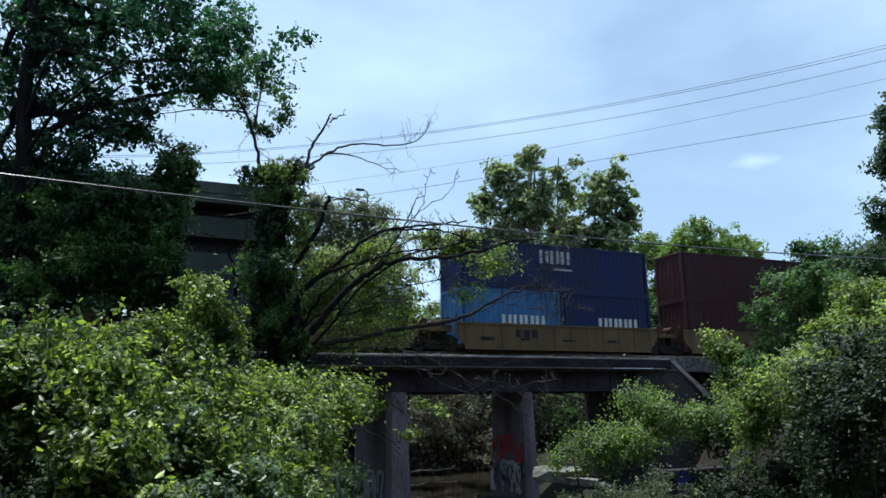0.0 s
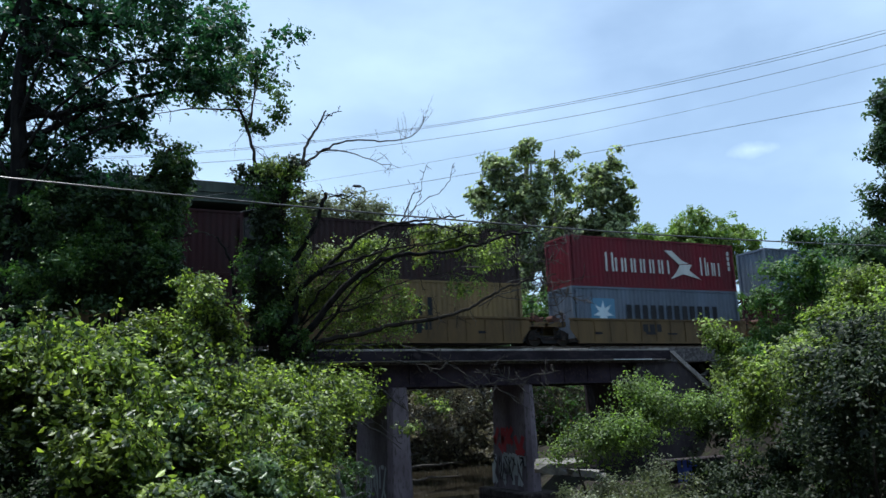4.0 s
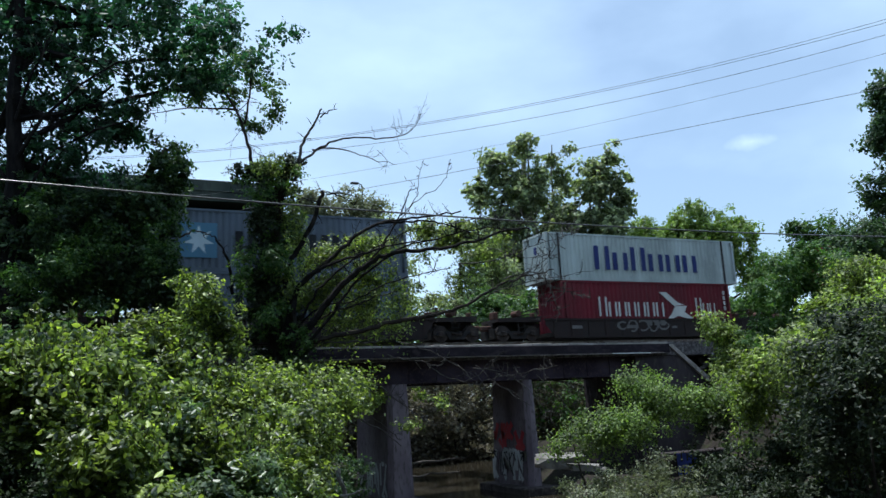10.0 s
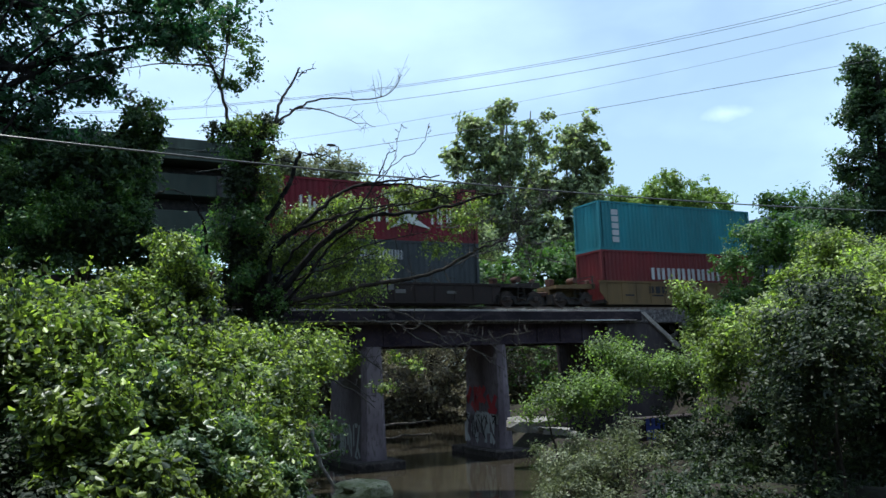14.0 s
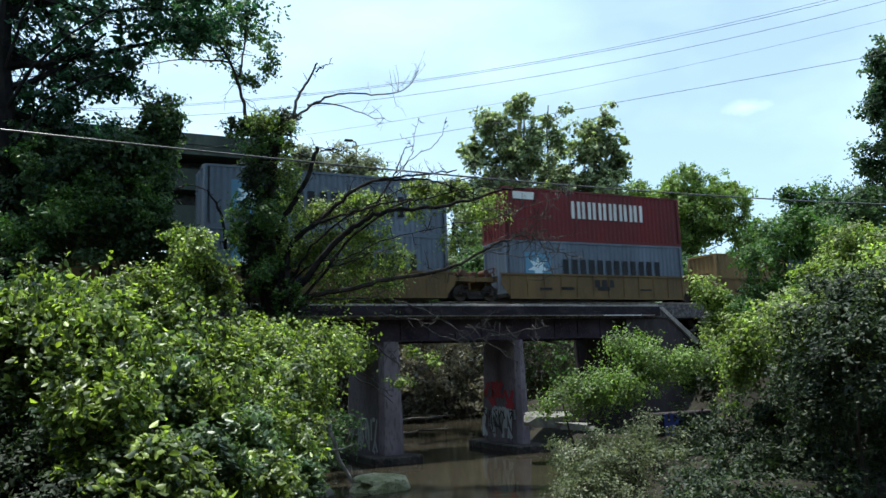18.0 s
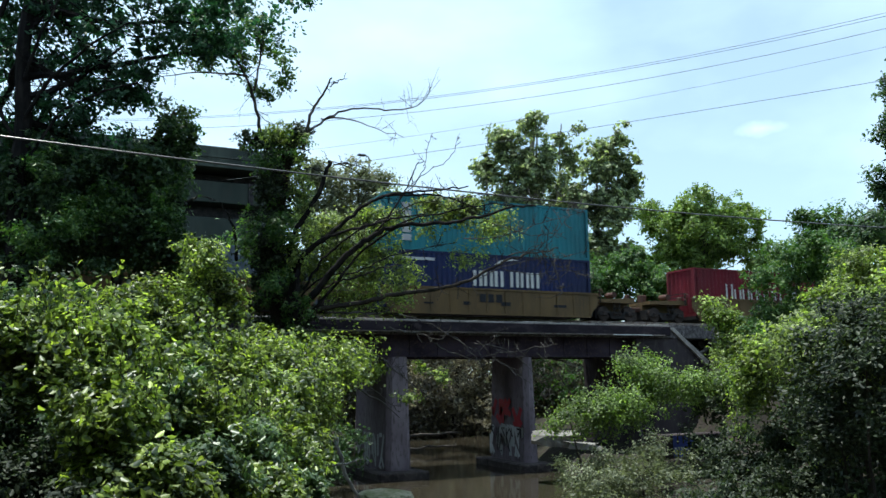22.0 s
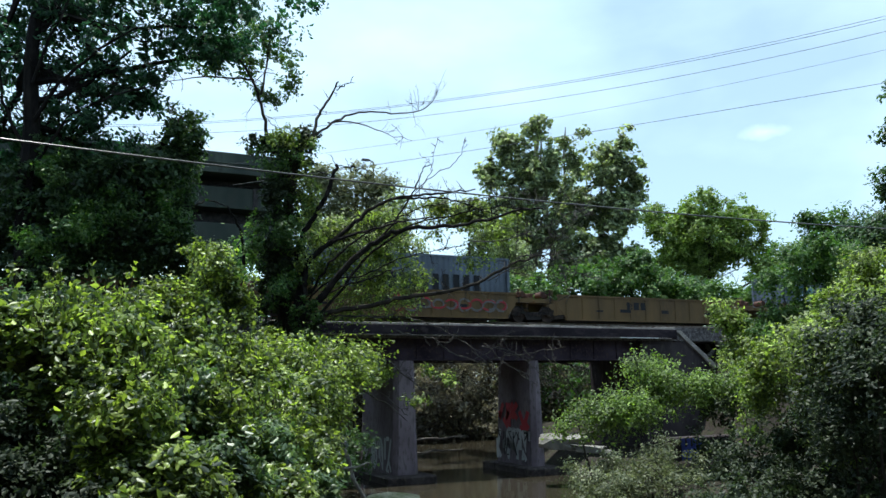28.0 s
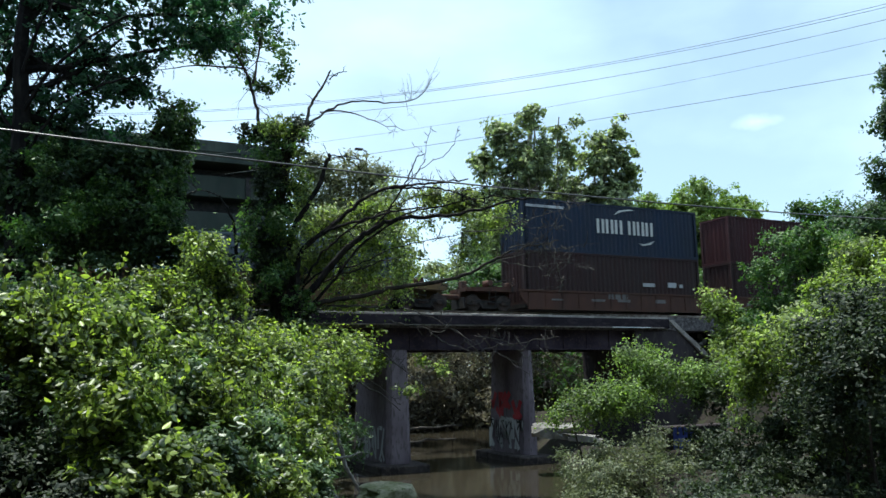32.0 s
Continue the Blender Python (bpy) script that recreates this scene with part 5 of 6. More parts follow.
bough([(8.12, 29.61, 2.58), (8.86, 29.11, 3.47), (9.60, 28.61, 4.66), (10.52, 27.99, 5.49), (11.44, 27.37, 6.05), (12.52, 26.64, 6.29), (13.77, 25.80, 6.48), (15.00, 24.97, 6.36)], 0.07, 0.014, 10, 0.7, M_SHADED_BARK)
bough([(7.86, 29.66, 3.45), (8.27, 29.39, 4.26), (8.91, 28.95, 5.07), (9.65, 28.45, 5.64), (10.52, 27.87, 6.12), (11.31, 27.34, 6.56), (12.13, 26.79, 6.69)], 0.055, 0.012, 8, 0.6, M_SHADED_BARK)
bough([(7.68, 30.03, 3.04), (8.51, 29.46, 3.89), (9.63, 28.71, 4.10), (10.74, 27.97, 4.66), (11.83, 27.23, 4.94), (12.91, 26.50, 5.10)], 0.04, 0.01, 8, 0.6, M_SHADED_BARK)
bough([(10.94, 27.33, 2.41), (12.20, 26.58, 1.85), (13.23, 26.12, 0.99), (13.88, 25.86, -0.05)], 0.022, 0.007, 5, 0.45)
bough([(13.31, 26.03, 1.30), (14.39, 25.44, 1.00), (15.36, 25.12, 0.12), (15.97, 25.00, -0.92)], 0.018, 0.006, 6, 0.45)
bough([(14.24, 24.95, 4.44), (15.17, 24.47, 4.62), (15.70, 24.21, 3.98), (16.12, 24.18, 2.95)], 0.025, 0.007, 14, 0.8)
bough([(10.12, 28.16, 1.10), (11.23, 27.58, 0.02), (12.36, 27.06, -0.83)], 0.03, 0.008, 8, 0.6)
for pts, r in (([(12.72, 25.57, 5.09), (14.02, 24.93, 5.16), (15.26, 24.15, 5.62), (16.54, 23.48, 5.95)], 0.02), ([(13.34, 25.51, 3.64), (14.62, 24.80, 4.23), (15.77, 24.11, 4.38), (17.16, 23.41, 4.55)], 0.02), ([(13.93, 25.27, 4.05), (15.02, 24.69, 3.77), (16.17, 24.00, 3.86), (17.11, 23.60, 3.54)], 0.018),
               ([(14.67, 24.86, 4.44), (15.52, 24.24, 5.02), (16.08, 23.72, 5.80), (16.34, 23.50, 6.41)], 0.016), ([(12.33, 25.63, 6.56), (13.77, 24.81, 6.66), (15.04, 24.14, 6.34), (16.34, 23.50, 6.41)], 0.018), ([(13.68, 25.13, 5.66), (14.77, 24.57, 5.20), (15.65, 24.03, 5.20)], 0.016)):
    bough(pts, r, 0.006, 7, 0.6)
foliage("spray_leaves", local(snag_base, [(3.81, 32.75, 13.48, 1.07, 0.61), (4.83, 32.06, 13.99, 1.06, 0.81), (5.85, 31.38, 14.38, 1.20, 0.95), (6.88, 30.68, 13.29, 0.68, 0.83), (7.14, 30.51, 12.25, 0.58, 0.58), (6.31, 31.07, 11.65, 0.53, 0.43), (5.47, 31.63, 13.07, 0.69, 0.45), (3.87, 32.71, 14.85, 1.03, 0.77)]),
        560, 12, 0.2, 0.15, M_LEAF_TREE, snag, 31, 0.3)
foliage("bough_leaves", local(snag_base, [(8.21, 30.92, 6.01, 0.66, 0.55), (9.19, 30.26, 6.12, 0.79, 0.44), (10.16, 29.61, 6.48, 0.87, 0.33), (11.12, 28.96, 6.33, 0.86, 0.39), (12.45, 28.07, 6.92, 0.77, 0.28), (13.29, 27.50, 6.52, 0.81, 0.42), (13.94, 27.06, 6.71, 0.74, 0.32), (8.00, 31.06, 6.95, 0.40, 0.89), (8.13, 30.98, 4.97, 0.55, 0.44)]),
        760, 14, 0.22, 0.13, M_LEAF_BUSH, snag, 32, 0.4)
foliage("bough_leaves", local(snag_base, [(9.97, 29.74, 5.11, 1.08, 0.76), (10.93, 29.09, 5.18, 0.96, 0.86), (9.20, 30.25, 4.81, 0.87, 0.76), (10.35, 29.47, 3.84, 1.18, 0.68), (11.49, 28.71, 4.14, 0.81, 0.85), (9.60, 29.99, 3.09, 1.08, 0.54), (8.82, 30.51, 4.14, 0.76, 0.83), (11.11, 28.97, 3.03, 0.85, 0.38), (14.11, 26.94, 5.58, 0.84, 0.63), (13.72, 27.21, 4.70, 0.73, 0.52), (12.25, 28.19, 5.90, 0.60, 0.26), (14.85, 26.45, 5.99, 0.74, 0.53)]),
        1000, 13, 0.28, 0.115, M_LEAF_OLIVE, snag, 33, 0.3)
foliage("hanging_leaves", local(snag_base, [(11.25, 26.54, 0.36, 0.53, 0.25), (11.84, 26.14, 0.15, 0.41, 0.29), (10.98, 26.71, -0.63, 0.41, 0.33)]),
        60, 12, 0.14, 0.12, M_LEAF_BUSH, snag, 34, 0.3)
foliage("hanging_leaves", local(snag_base, [(9.32, 28.44, 1.25, 0.64, 0.47), (9.86, 28.07, 0.40, 0.64, 0.51), (8.78, 28.80, 0.21, 0.86, 0.64), (8.05, 29.29, 1.28, 0.87, 0.65)]),
        420, 14, 0.2, 0.13, M_LEAF_OLIVE, snag, 37, 0.4)

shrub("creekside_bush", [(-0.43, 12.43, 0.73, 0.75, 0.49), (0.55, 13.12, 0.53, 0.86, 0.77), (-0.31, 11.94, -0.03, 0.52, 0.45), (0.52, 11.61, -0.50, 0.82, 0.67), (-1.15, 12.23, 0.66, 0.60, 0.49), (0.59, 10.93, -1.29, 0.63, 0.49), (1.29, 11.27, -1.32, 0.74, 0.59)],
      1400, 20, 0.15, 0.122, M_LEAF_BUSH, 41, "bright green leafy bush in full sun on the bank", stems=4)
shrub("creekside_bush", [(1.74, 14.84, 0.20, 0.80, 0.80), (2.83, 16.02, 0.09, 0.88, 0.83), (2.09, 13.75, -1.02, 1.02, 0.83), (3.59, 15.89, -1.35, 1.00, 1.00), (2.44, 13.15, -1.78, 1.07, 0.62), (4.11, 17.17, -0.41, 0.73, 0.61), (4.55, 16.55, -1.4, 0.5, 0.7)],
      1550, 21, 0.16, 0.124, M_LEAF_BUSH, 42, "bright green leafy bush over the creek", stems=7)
shrub("drooping_bush", [(5.07, 19.99, 0.08, 1.14, 0.69), (6.84, 22.44, 0.47, 0.90, 0.56), (8.08, 24.05, 0.67, 0.61, 0.39), (5.38, 20.05, -1.20, 0.86, 0.86), (4.66, 20.12, 0.51, 0.86, 0.57)],
      640, 22, 0.30, 0.12, M_LEAF_BUSH, 43, "feathery olive-green bush drooping over the creek", stems=0)
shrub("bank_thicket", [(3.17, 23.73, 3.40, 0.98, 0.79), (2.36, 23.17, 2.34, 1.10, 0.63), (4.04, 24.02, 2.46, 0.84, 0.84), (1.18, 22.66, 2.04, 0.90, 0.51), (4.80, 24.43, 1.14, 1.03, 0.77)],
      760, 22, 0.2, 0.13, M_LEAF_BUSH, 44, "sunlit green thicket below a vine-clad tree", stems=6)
# darker leaves than the thicket in front: its shade is in the colour
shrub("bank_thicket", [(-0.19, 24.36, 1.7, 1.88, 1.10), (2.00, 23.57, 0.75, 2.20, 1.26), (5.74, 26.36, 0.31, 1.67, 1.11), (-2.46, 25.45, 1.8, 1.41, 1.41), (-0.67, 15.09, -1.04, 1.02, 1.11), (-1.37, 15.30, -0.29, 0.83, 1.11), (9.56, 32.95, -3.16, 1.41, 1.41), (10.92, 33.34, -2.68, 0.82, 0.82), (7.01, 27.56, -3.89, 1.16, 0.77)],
      1250, 20, 0.25, 0.15, M_LEAF_VINE_SHADE, 45, "undergrowth behind sunlit bushes, shade put into its leaf colour", stems=5)

# the dark corner below the bright bush is made by leaf colour
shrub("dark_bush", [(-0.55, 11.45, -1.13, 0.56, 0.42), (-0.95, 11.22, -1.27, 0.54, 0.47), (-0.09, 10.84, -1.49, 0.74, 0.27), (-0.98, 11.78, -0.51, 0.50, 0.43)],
      620, 24, 0.12, 0.085, M_LEAF_DARK, 47, "low bush with shade put into its dark leaves", stems=0)
shrub("glossy_bush", [(1.55, 13.89, -0.27, 0.56, 0.56), (1.79, 15.34, 0.41, 0.41, 0.46), (2.78, 14.00, -1.17, 0.58, 0.67), (1.72, 12.31, -1.38, 0.74, 0.49), (3.45, 14.36, -1.92, 0.70, 0.50)],
      900, 20, 0.15, 0.115, M_LEAF_GLOSSY, 46, "grey-green glossy-leaved bush among brighter ones", stems=4)



def shoots(bush, rows, mat, seed, size):
    """Upright leafy shoots that stand out of the top of a bush; rows: x, y, z of the foot, height."""
    rng = np.random.default_rng(seed)
    stems, pts = bmesh.new(), []
    for x, y, z, h in rows:
        foot = np.array((x, y, z)) + rng.normal(0, 0.05, 3)
        tip = foot + np.array((rng.normal(0, 0.22) * h, rng.normal(0, 0.2) * h, h * rng.uniform(0.8, 1.2)))
        tube(stems, [foot, (foot + tip) / 2 + rng.normal(0, 0.03, 3), tip], [0.008, 0.006, 0.003], 4)
        for k in np.linspace(0.1, 1.0, max(6, int(h / 0.045))):
            pts.append(foot + (tip - foot) * k + rng.normal(0, 0.055, 3) * (1.25 - k))
    base = np.array(bush.location)
    stem = tagged(part("shoot_spray", stems, M_BARK, bush), kind="stuff")
    stem.location = tuple(-base)
    tagged(shared("shoot_leaves", leaf_mesh("shoot_leaves", np.array(pts) - base, size, mat, rng, up=0.2), bush), kind="stuff")


rng = np.random.default_rng(90)
bushes = [ob for ob in bpy.data.objects if ob.name.startswith("creekside_bush")]
for bush, line, seed in ((bushes[0], [(-0.94, 12.62, 1.11), (-0.37, 12.33, 1.17), (0.06, 12.70, 1.09), (0.68, 12.96, 1.08)], 91), (bushes[0], [(-0.51, 11.39, 0.47), (0.07, 11.56, 0.47), (0.63, 11.56, 0.17), (1.06, 11.43, -0.29)], 92),
                         (bushes[1], [(1.44, 14.89, 0.80), (2.16, 15.21, 0.82), (2.88, 15.77, 0.74), (3.44, 15.82, 0.18)], 93), (bushes[1], [(1.25, 13.40, -0.51), (1.99, 13.23, -0.27), (2.86, 13.97, -0.51), (3.73, 15.15, -0.68)], 94)):
    line = np.array(line)
    rows = []
    for _ in range(46):
        u = rng.uniform(0, len(line) - 1.001)
        i = int(u)
        p = line[i] + (line[i + 1] - line[i]) * (u - i) + rng.normal(0, 0.16, 3)
        rows.append((p[0], p[1], p[2], rng.uniform(0.18, 0.45)))
    shoots(bush, rows, M_LEAF_BUSH, seed, 0.115)

# the other bank
shrub("feathery_bush", [(21.08, 25.77, -0.09, 1.19, 0.69), (23.05, 24.89, -0.57, 1.51, 0.55), (18.87, 25.90, -1.25, 1.33, 0.75), (17.70, 26.53, -1.65, 0.88, 0.62), (19.35, 25.07, -1.03, 1.31, 0.65), (21.46, 25.03, -0.17, 1.35, 0.63), (22.89, 24.39, -0.47, 1.12, 0.67), (20.65, 25.90, 0.38, 1.14, 0.50), (23.62, 23.45, -0.27, 0.88, 0.66)],
      1000, 22, 0.34, 0.12, M_LEAF_FEATHER, 51, "feathery olive-green bush on the far bank", stems=6)
shrub("grey_bush", [(16.19, 23.04, -3.27, 1.45, 0.87), (17.77, 22.36, -3.78, 1.54, 1.06), (19.29, 22.61, -2.96, 1.00, 0.90), (16.14, 22.12, -4.35, 1.67, 0.93), (19.50, 24.13, -2.58, 0.76, 0.72)],
      700, 20, 0.27, 0.11, M_LEAF_DUSTY, 52, "pale dusty grey-green bush above the water", stems=6)
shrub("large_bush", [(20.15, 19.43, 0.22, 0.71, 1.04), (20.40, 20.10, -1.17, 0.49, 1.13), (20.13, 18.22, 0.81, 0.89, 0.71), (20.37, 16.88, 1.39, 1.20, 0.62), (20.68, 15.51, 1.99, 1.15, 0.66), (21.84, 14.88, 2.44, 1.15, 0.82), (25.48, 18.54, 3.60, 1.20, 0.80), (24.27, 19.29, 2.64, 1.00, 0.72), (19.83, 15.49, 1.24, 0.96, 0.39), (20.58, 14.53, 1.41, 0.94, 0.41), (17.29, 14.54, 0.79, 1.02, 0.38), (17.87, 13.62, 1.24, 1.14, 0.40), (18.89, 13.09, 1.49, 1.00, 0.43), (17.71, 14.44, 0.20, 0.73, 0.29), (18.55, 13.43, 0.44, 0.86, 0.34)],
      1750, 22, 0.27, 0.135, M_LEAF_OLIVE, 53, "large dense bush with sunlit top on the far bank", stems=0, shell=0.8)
# shaded part of the bush mass, drawn with darker leaves than its top
shrub("shade_leaf_bank", [(24.28, 21.40, -3.38, 2.90, 1.86), (26.21, 19.77, -2.58, 2.44, 2.44), (26.08, 18.26, -3.23, 1.73, 2.70), (21.85, 21.52, -3.81, 1.20, 1.40), (22.67, 18.99, -4.52, 2.97, 1.11), (20.68, 20.78, -2.72, 1.35, 1.16), (20.39, 22.15, -3.38, 1.20, 1.00), (18.99, 20.78, -4.61, 1.48, 1.11), (22.77, 24.04, -1.35, 1.02, 1.22), (21.87, 24.12, -2.60, 0.87, 0.98)],
      1500, 22, 0.24, 0.14, M_LEAF_DARK, 57, "dark leaves standing for shade over the bank beside a retaining wall", stems=0, shell=0.8)
# same dark leaves, so the hollow under the bush looks shaded
shrub("shade_leaf_bank", [(17.81, 17.79, -3.45, 1.48, 0.98), (21.27, 18.34, -3.27, 1.78, 1.43), (22.72, 17.02, -2.91, 1.92, 1.92), (21.38, 19.16, -1.74, 1.11, 0.93), (22.91, 17.77, -1.21, 1.64, 1.09), (17.83, 14.45, -3.63, 2.28, 0.63), (23.91, 16.73, -1.23, 1.43, 1.78), (16.64, 18.41, -3.75, 1.15, 0.66),
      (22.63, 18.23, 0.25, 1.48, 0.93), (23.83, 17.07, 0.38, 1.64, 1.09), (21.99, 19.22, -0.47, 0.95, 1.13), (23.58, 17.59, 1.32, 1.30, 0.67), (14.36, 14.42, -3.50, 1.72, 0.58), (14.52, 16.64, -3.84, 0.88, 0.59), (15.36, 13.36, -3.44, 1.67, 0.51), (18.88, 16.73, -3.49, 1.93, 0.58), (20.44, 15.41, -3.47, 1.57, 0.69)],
      2500, 22, 0.24, 0.14, M_LEAF_DARK, 59, "dark leaves below a bush, shade put into their colour", stems=0, shell=0.8)
# paler leaves stand for lit sprigs on the dark mass
foliage("sunlit_leaves", local(tuple(bpy.data.objects["shade_leaf_bank"].location), [(20.68, 18.24, -0.97, 0.71, 1.43), (20.98, 17.12, -1.80, 0.86, 1.03), (21.54, 16.07, -0.47, 0.84, 1.01), (20.84, 17.38, 0.42, 1.05, 0.52), (20.42, 18.84, -0.43, 0.55, 1.09)]),
        360, 12, 0.22, 0.12, M_LEAF_OLIVE, bpy.data.objects["shade_leaf_bank"], 58, 0.9)
# shaded side of the mass; its dark leaf colour carries the shade
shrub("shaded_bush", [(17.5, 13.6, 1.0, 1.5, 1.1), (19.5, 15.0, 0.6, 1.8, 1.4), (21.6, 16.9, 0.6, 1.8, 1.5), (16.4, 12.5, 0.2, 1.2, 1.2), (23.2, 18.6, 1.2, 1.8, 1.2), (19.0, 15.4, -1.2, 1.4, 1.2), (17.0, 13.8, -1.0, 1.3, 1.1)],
      1500, 22, 0.25, 0.13, M_LEAF_DARK, 60, "dense bush over the far bank, shade put into its leaf colour", stems=5, shell=0.7)
tree("sumac_tree", ((30.32, 26.93, -0.12)), [(30.34, 27.00, -0.64), (30.32, 26.49, 2.49), (30.32, 26.02, 5.36)],
     [(28.51, 26.00, 3.97, 1.28, 0.87), (30.43, 25.95, 5.48, 1.64, 1.00), (28.00, 26.52, 2.33, 1.70, 0.77), (31.57, 25.64, 4.02, 1.58, 1.32), (29.84, 25.58, 2.67, 1.80, 1.03), (32.84, 25.87, 5.73, 1.08, 0.81)],
     1000, 22, 0.26, 0.16, M_LEAF_TREE, 54, "sumac tree with drooping leaf tiers beside the track", r0=0.12, limbs=6)
tree("sumac_tree", ((26.49, 27.64, -0.04)), [(26.76, 27.51, -0.05), (26.54, 27.36, 1.48), (26.01, 27.37, 3.02)],
     [(26.61, 27.18, 2.37, 0.87, 0.72), (26.02, 27.33, 3.22, 0.46, 0.51), (26.71, 26.21, 1.17, 1.25, 0.85), (27.02, 27.22, 0.96, 0.87, 0.62)],
     420, 20, 0.24, 0.14, M_LEAF_OLIVE, 55, "small pale sumac below the embankment", r0=0.07, limbs=4)
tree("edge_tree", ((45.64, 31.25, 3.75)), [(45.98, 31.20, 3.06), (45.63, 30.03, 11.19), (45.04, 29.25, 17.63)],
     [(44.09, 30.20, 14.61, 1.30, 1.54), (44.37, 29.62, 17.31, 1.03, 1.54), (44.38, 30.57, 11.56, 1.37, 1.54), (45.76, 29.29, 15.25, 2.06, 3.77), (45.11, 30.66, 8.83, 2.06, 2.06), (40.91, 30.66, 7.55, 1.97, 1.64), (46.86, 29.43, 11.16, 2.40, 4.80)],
     1900, 20, 0.42, 0.24, M_LEAF_VINE_SHADE, 56, "tall dark tree beside the railway", r0=0.35, limbs=7)

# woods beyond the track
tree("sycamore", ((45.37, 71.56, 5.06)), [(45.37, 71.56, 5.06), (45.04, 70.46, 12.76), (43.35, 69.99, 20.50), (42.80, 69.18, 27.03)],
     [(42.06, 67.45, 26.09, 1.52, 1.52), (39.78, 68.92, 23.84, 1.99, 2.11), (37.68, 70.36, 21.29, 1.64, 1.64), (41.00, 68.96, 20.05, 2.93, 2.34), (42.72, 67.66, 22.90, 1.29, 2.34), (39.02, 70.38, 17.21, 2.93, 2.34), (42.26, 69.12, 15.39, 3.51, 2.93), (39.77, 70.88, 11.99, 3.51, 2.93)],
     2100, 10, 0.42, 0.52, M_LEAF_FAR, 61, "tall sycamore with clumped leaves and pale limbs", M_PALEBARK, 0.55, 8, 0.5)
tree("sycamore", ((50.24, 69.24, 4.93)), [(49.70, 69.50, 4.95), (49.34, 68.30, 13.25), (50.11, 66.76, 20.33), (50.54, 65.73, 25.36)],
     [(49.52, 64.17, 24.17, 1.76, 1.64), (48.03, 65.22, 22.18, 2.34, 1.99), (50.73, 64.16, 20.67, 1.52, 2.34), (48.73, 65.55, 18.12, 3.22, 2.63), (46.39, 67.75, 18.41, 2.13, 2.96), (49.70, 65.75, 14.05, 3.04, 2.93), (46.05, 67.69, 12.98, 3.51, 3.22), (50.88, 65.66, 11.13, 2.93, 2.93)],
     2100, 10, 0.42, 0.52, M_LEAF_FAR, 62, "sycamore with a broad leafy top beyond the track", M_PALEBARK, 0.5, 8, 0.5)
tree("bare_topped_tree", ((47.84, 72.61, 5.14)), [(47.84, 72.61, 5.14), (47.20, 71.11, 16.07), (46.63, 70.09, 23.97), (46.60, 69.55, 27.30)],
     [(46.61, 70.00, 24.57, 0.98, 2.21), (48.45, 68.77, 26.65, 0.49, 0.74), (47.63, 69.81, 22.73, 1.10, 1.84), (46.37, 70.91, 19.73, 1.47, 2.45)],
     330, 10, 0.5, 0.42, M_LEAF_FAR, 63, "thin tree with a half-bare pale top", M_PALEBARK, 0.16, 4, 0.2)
tree("round_tree", ((67.89, 72.79, 6.64)), [(67.91, 72.84, 6.30), (67.63, 71.92, 12.67), (67.37, 71.06, 18.71)],
     [(67.32, 70.91, 19.71, 4.20, 2.85), (63.92, 72.87, 17.79, 3.39, 2.58), (70.91, 69.34, 18.75, 3.39, 2.58), (73.40, 68.33, 17.55, 1.22, 1.76), (67.96, 71.16, 16.35, 6.44, 2.85), (61.71, 73.65, 19.52, 1.63, 1.76), (64.97, 72.86, 14.75, 4.07, 2.03), (71.06, 69.84, 15.27, 3.53, 2.03), (63.23, 74.03, 12.78, 3.39, 2.31), (67.49, 71.93, 13.01, 3.12, 1.63), (74.51, 68.52, 13.17, 3.39, 2.03)],
     3000, 18, 0.5, 0.34, M_LEAF_ROUND, 64, "round-headed green tree beyond the track", M_BARK, 0.55, 8, 0.7)
tree("grey_tree", ((22.67, 69.10, 4.74)), [(22.69, 69.17, 4.24), (22.36, 68.07, 11.86), (22.07, 67.12, 18.46)],
     [(18.63, 66.0, 17.80, 1.77, 1.52), (21.23, 66.0, 17.53, 2.30, 1.94), (24.18, 66.0, 17.27, 1.81, 1.65), (20.20, 66.0, 14.62, 2.52, 2.01), (23.90, 66.0, 14.64, 2.30, 1.84), (18.16, 66.0, 14.21, 2.00, 2.50), (22.30, 66.0, 11.96, 2.52, 1.77), (25.53, 66.0, 13.19, 1.54, 1.75)],
     1500, 16, 0.5, 0.30, M_LEAF_GREY, 65, "grey-green tree in front of the overpass", M_BARK, 0.4, 6, 0.5)
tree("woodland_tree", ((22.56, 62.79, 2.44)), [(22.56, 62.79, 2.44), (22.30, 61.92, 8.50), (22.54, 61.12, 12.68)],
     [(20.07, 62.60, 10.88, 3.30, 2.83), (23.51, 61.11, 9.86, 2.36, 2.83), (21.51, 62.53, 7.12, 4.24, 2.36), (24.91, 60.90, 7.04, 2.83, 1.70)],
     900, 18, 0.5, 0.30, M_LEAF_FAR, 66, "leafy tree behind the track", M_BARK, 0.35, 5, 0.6)
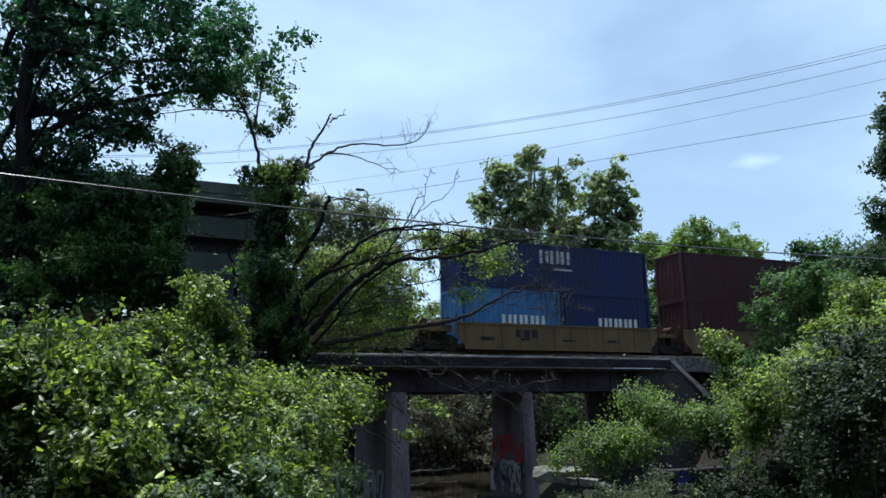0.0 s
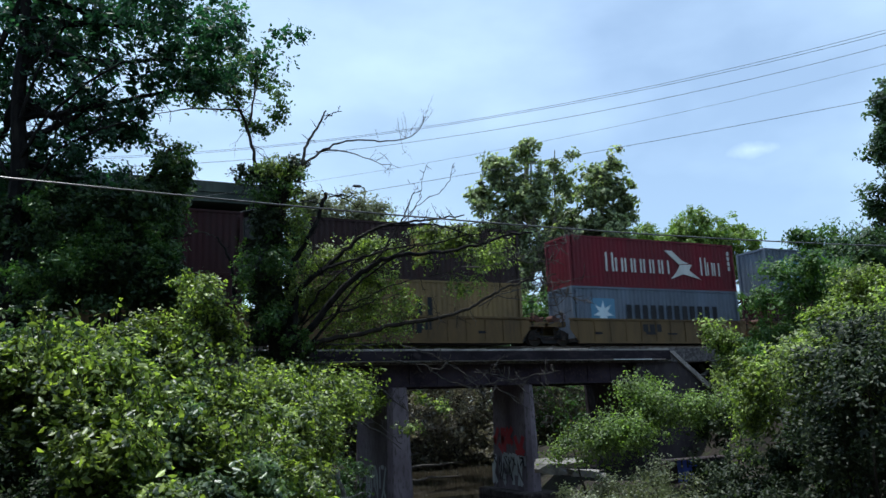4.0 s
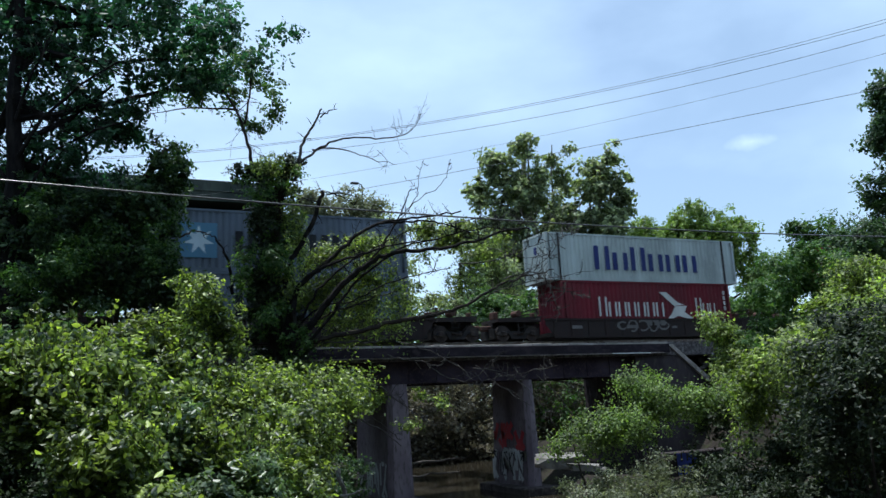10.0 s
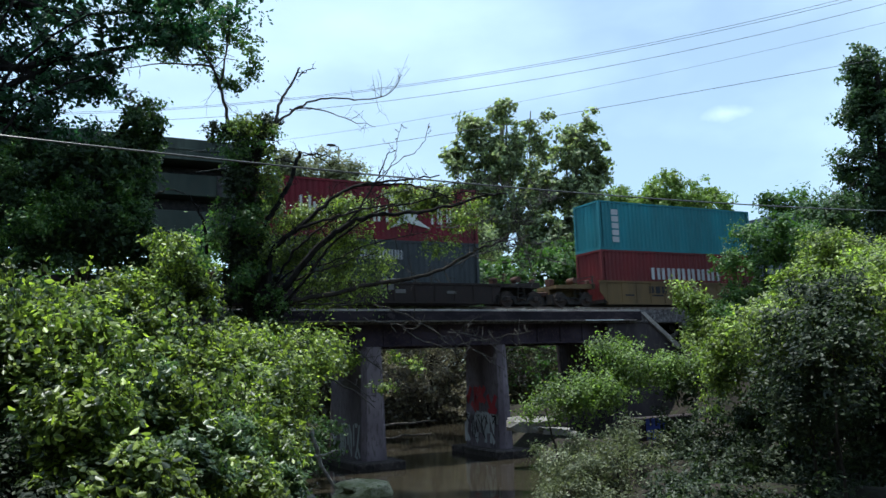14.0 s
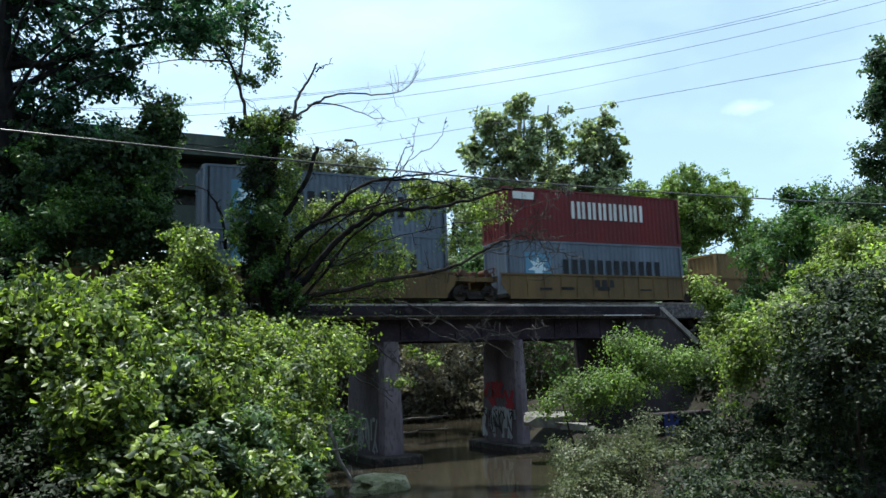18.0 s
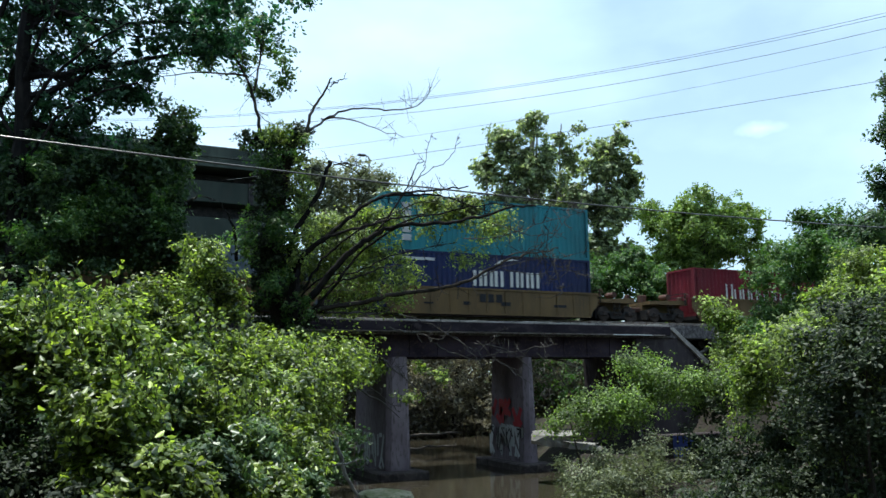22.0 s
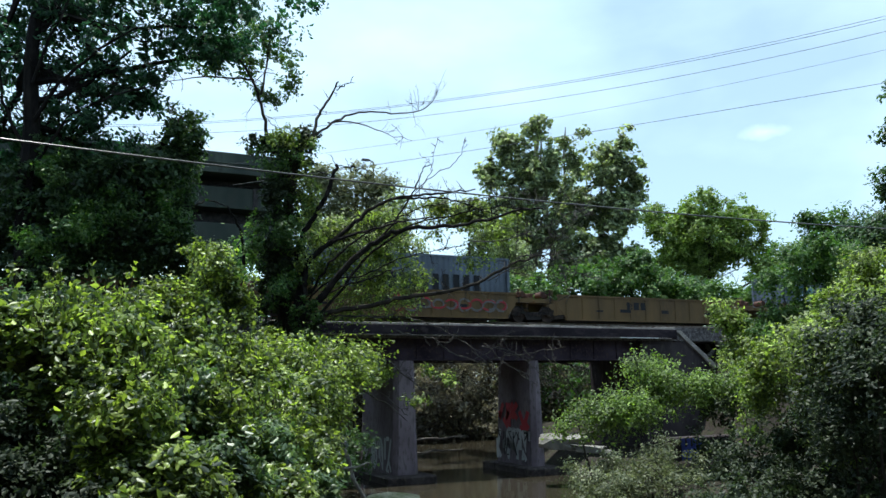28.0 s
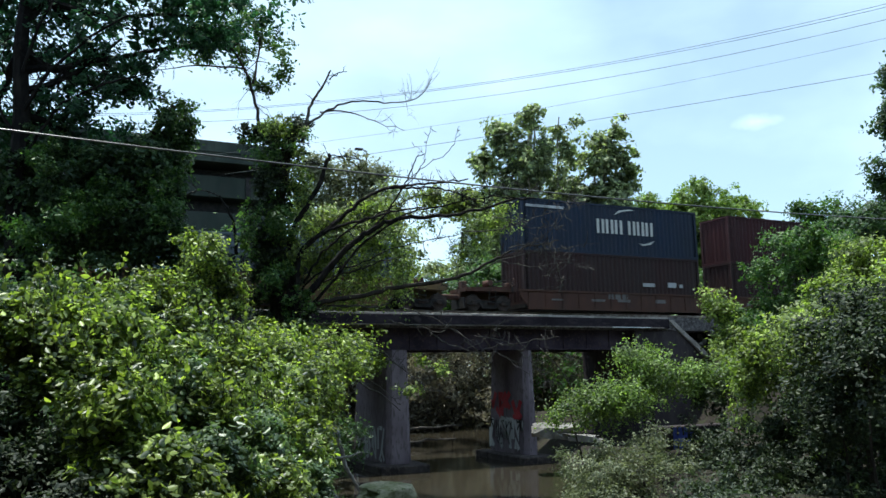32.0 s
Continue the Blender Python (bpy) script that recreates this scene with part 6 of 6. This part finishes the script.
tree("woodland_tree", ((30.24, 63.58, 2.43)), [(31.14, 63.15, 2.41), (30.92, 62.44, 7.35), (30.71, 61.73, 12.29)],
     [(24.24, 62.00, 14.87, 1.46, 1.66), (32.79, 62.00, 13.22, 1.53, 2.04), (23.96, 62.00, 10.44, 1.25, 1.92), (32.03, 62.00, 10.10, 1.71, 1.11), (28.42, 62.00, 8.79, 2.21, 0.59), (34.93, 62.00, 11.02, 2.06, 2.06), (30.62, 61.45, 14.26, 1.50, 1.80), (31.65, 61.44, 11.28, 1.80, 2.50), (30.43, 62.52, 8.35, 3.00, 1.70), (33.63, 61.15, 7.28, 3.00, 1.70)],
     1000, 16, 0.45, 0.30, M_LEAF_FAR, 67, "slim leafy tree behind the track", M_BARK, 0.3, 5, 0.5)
tree("woodland_tree", ((54.35, 45.07, 3.35)), [(54.35, 45.07, 3.35), (54.13, 44.36, 8.32), (55.16, 43.08, 13.03)],
     [(53.55, 44.00, 12.17, 1.55, 1.28), (55.24, 43.04, 13.03, 1.10, 1.10), (52.28, 44.50, 12.88, 0.46, 0.82), (56.89, 42.59, 10.96, 2.74, 1.83), (54.07, 44.16, 9.68, 3.20, 1.83)],
     620, 18, 0.5, 0.28, M_LEAF_TREE, 68, "dark leafy tree beyond the embankment", M_BARK, 0.3, 5, 0.55)
for k, row in enumerate(([(20.06, 50.08, 5.19, 1.93, 1.31), (18.29, 50.83, 5.81, 1.93, 1.39), (16.23, 51.88, 5.48, 2.31, 1.54)], [(23.88, 48.25, 5.10, 2.31, 1.08), (26.27, 46.95, 5.99, 2.12, 1.54), (28.37, 46.01, 5.55, 2.31, 1.54)],
                         [(31.91, 46.39, 6.49, 2.40, 2.00), (34.77, 44.93, 7.01, 2.40, 2.20), (36.96, 43.98, 6.36, 2.00, 1.84)], [(41.94, 46.08, 6.33, 2.57, 1.28), (45.04, 44.66, 5.83, 2.57, 1.28), (47.33, 43.43, 6.62, 2.57, 1.54)])):
    x, y = row[1][0], row[1][1]
    tree("trackside_tree", (x, y, 0.0), [(x, y, 0.0), (x + 0.3, y, row[1][2] - 2.0), (x, y + 0.2, row[1][2])], row, 820, 16, 0.36, 0.26, M_LEAF_TREE, 90 + k, "leafy young tree just behind the track", M_BARK, 0.18, 3, 0.5)
# mostly hidden crown, added to keep sun off the abutment and creek
tree("added_shade_tree", (32.0, 45.5, 0.0), [(32.0, 45.5, 0.0), (31.5, 45.2, 2.2), (29.5, 44.8, 4.0)],
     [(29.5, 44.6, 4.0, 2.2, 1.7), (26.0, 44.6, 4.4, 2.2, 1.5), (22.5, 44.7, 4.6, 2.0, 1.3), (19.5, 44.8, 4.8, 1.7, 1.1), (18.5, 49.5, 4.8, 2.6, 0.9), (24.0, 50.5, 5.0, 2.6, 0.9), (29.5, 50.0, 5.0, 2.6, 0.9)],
     800, 18, 0.3, 0.2, M_LEAF_VINE_SHADE, 72, "tree added behind the bridge to shade the creek and abutment", M_BARK, 0.16, 4, 0.6)
shrub("creek_thicket", [(20.36, 46.19, 0.64, 1.21, 0.50), (19.01, 44.92, -1.34, 0.75, 0.75), (24.98, 50.75, 0.35, 2.40, 2.00), (29.30, 46.44, 0.20, 2.70, 2.31), (28.59, 51.67, -2.16, 2.90, 1.66), (21.02, 52.65, 0.45, 2.40, 2.40), (30.04, 41.67, -0.24, 1.78, 2.14)],
      300, 16, 0.4, 0.2, M_LEAF_BRUSH, 71, "shaded thicket along the creek beyond the bridge", stems=0)


def hedge(name, x0, x1, y0, y1, z0, z1, sprays, size, mat, seed, label):
    rng = np.random.default_rng(seed)
    c = np.stack([rng.uniform(x0, x1, sprays), rng.uniform(y0, y1, sprays), np.zeros(sprays)], 1)
    top = z1 * (0.75 + 0.25 * np.sin(c[:, 0] * 0.5 + seed) * np.cos(c[:, 0] * 0.23))
    c[:, 2] = z0 + (top - z0) * rng.uniform(0, 1, sprays) ** 0.7
    p = np.repeat(c, 18, 0) + rng.normal(0, 0.55, (sprays * 18, 3))
    return tagged(shared(name, leaf_mesh(name, p, size, mat, rng), None), label, "woods", kind="stuff")


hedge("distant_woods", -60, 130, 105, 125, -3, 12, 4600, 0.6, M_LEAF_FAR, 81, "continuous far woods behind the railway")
hedge("trackside_woods", -30, 12, 52, 66, -3, 11, 2600, 0.38, M_LEAF_TREE, 82, "undergrowth and saplings behind the embankment")
hedge("trackside_woods", 36, 80, 52, 66, -3, 6, 1500, 0.35, M_LEAF_TREE, 83, "undergrowth and saplings behind the embankment")
hedge("creek_woods", 4, 60, 60, 72, -4.6, 6, 3600, 0.42, M_LEAF_BRUSH, 84, "dark woods closing the creek beyond the bridge")

hedge("creek_woods", 6, 52, 62, 74, -4.8, -1.5, 1700, 0.4, M_LEAF_BRUSH, 88, "low dark scrub closing the creek beyond the bridge")

# out of view on three sides: added only to hold back sky light
hedge("unseen_leaf_screen", -50, 60, -24, -9, -3, 26, 7000, 0.9, M_LEAF_TREE, 85, "unseen leaf screen behind the viewer, added to block sky light")
hedge("unseen_leaf_screen", -40, -22, -9, 40, -3, 18, 3000, 0.8, M_LEAF_TREE, 86, "unseen leaf screen on the left, added to block sky light")
hedge("unseen_leaf_screen", 24, 46, -9, 12, -3, 17, 3200, 0.8, M_LEAF_TREE, 87, "unseen leaf screen on the right, added to shade the far bank")

# ---- debris on the creek ----


def slab_rock(name, at, size, turn, mat, seed, label):
    rng = np.random.default_rng(seed)
    bm = bmesh.new()
    bmesh.ops.create_icosphere(bm, subdivisions=3, radius=0.5)
    for v in bm.verts:
        n = 0.5 * noise.cell(v.co * 3.1 + Vector((seed, 0, 0))) - 0.2 + noise.noise(v.co * 2.3 + Vector((seed, 0, 0)))
        v.co = Vector((max(-0.42, min(0.42, v.co.x * (1 + n * 0.5))), max(-0.4, min(0.4, v.co.y * (1 + n * 0.4))), max(-0.3, min(0.3, v.co.z * (1 + n * 0.5)))))
        v.co = Vector((v.co.x * size[0], v.co.y * size[1], v.co.z * size[2]))
    ob = part(name, bm, mat)
    ob.matrix_world = pose(*at, rng.uniform(-6, 6), rng.uniform(-6, 6), turn)
    return tagged(ob, label, "rock")


slab_rock("concrete_slab", ((20.00, 31.20, -2.67)), (2.6, 1.8, 0.9), -30, M_ROCK, 4, "pale broken concrete slab on the bank")
slab_rock("concrete_slab", ((20.77, 30.32, -2.96)), (2.4, 1.2, 0.5), -20, M_ROCK, 7, "pale flat broken slab under the bush")
slab_rock("flat_rock", ((10.74, 28.60, -4.52)), (2.5, 2.0, 1.3), 10, M_MOSSROCK, 9, "mossy flat rock at the water's edge")
slab_rock("flat_rock", ((8.37, 28.60, -4.44)), (1.4, 1.2, 1.0), 40, M_ROCK, 12, "brown rock at the water's edge")
rng = np.random.default_rng(77)
for pts, r, lab in (([(9.36, 30.30, -2.15), (9.64, 30.30, -2.90), (9.82, 30.30, -3.51), (10.33, 30.30, -4.50), (10.98, 30.30, -5.14), (11.78, 30.30, -5.47)], 0.10, "bleached driftwood stick leaning from the water"),
                    ([(8.69, 30.10, -3.20), (9.58, 30.10, -3.18), (10.44, 30.10, -3.03)], 0.06, "bleached driftwood branch over the creek"),
                    ([(20.45, 51.38, -3.84), (22.59, 51.45, -3.72), (25.16, 51.33, -3.69)], 0.12, "grey log lying across the creek"),
                    ([(19.29, 47.54, -4.37), (20.57, 46.88, -4.16), (22.62, 47.02, -4.18)], 0.10, "grey log stranded on a mud bar"),
                    ([(10.06, 29.98, -0.26), (10.88, 29.67, -0.72), (11.71, 29.39, -1.46)], 0.04, "bare grey branch hanging over water"),
                    ([(19.24, 27.97, -1.31), (18.33, 28.18, 0.11), (17.44, 28.45, 1.07)], 0.03, "bare grey branch leaning on bushes")):
    bm = bmesh.new()
    ln = limb(bm, pts, r, r * 0.4, rng, 4, 0.03, 7)
    tagged(part("driftwood", bm, M_DRIFT if "bleached" in lab else M_DEAD), lab, "branch")
bm = bmesh.new()
c = ((23.47, 26.72, -2.65))
box(bm, c[0] - 1.1, c[0] + 2.2, c[1], c[1] + 0.5, -4.5, c[2] + 0.28, 0.05)
wall = tagged(part("retaining_wall", bm, M_DARK_CONCRETE), "dark mottled retaining wall half hidden by bushes", "wall")
bm = bmesh.new()
for k in range(4):
    box(bm, c[0] - 0.6 + k * 0.3, c[0] - 0.4 + k * 0.3, c[1] - 0.02, c[1] - 0.008, c[2] - 0.75 + 0.1 * (k % 2), c[2] + 0.22)
box(bm, c[0] - 0.6, c[0] + 0.5, c[1] - 0.032, c[1] - 0.021, c[2] - 0.35, c[2] - 0.1)
part("sprayed_writing", bm, M_BLUE_TAG, wall, "blue sprayed strokes")


def motions():
    for ob, s, y, z in MOVING:
        walk(ob, [(t, pose(s - SPEED * t, y, z)) for t in (0, 8, 16, 24, 32)])
    # wheels roll on the rails: the turn between two rows stays under a quarter
    turn = -math.degrees(SPEED / 0.42) / FPS
    for ob, x, y, z in ROLLING:
        walk(ob, [(k / FPS, pose(x, y, z, 0, turn * k, 0)) for k in range(32 * FPS + 1)])


motions()
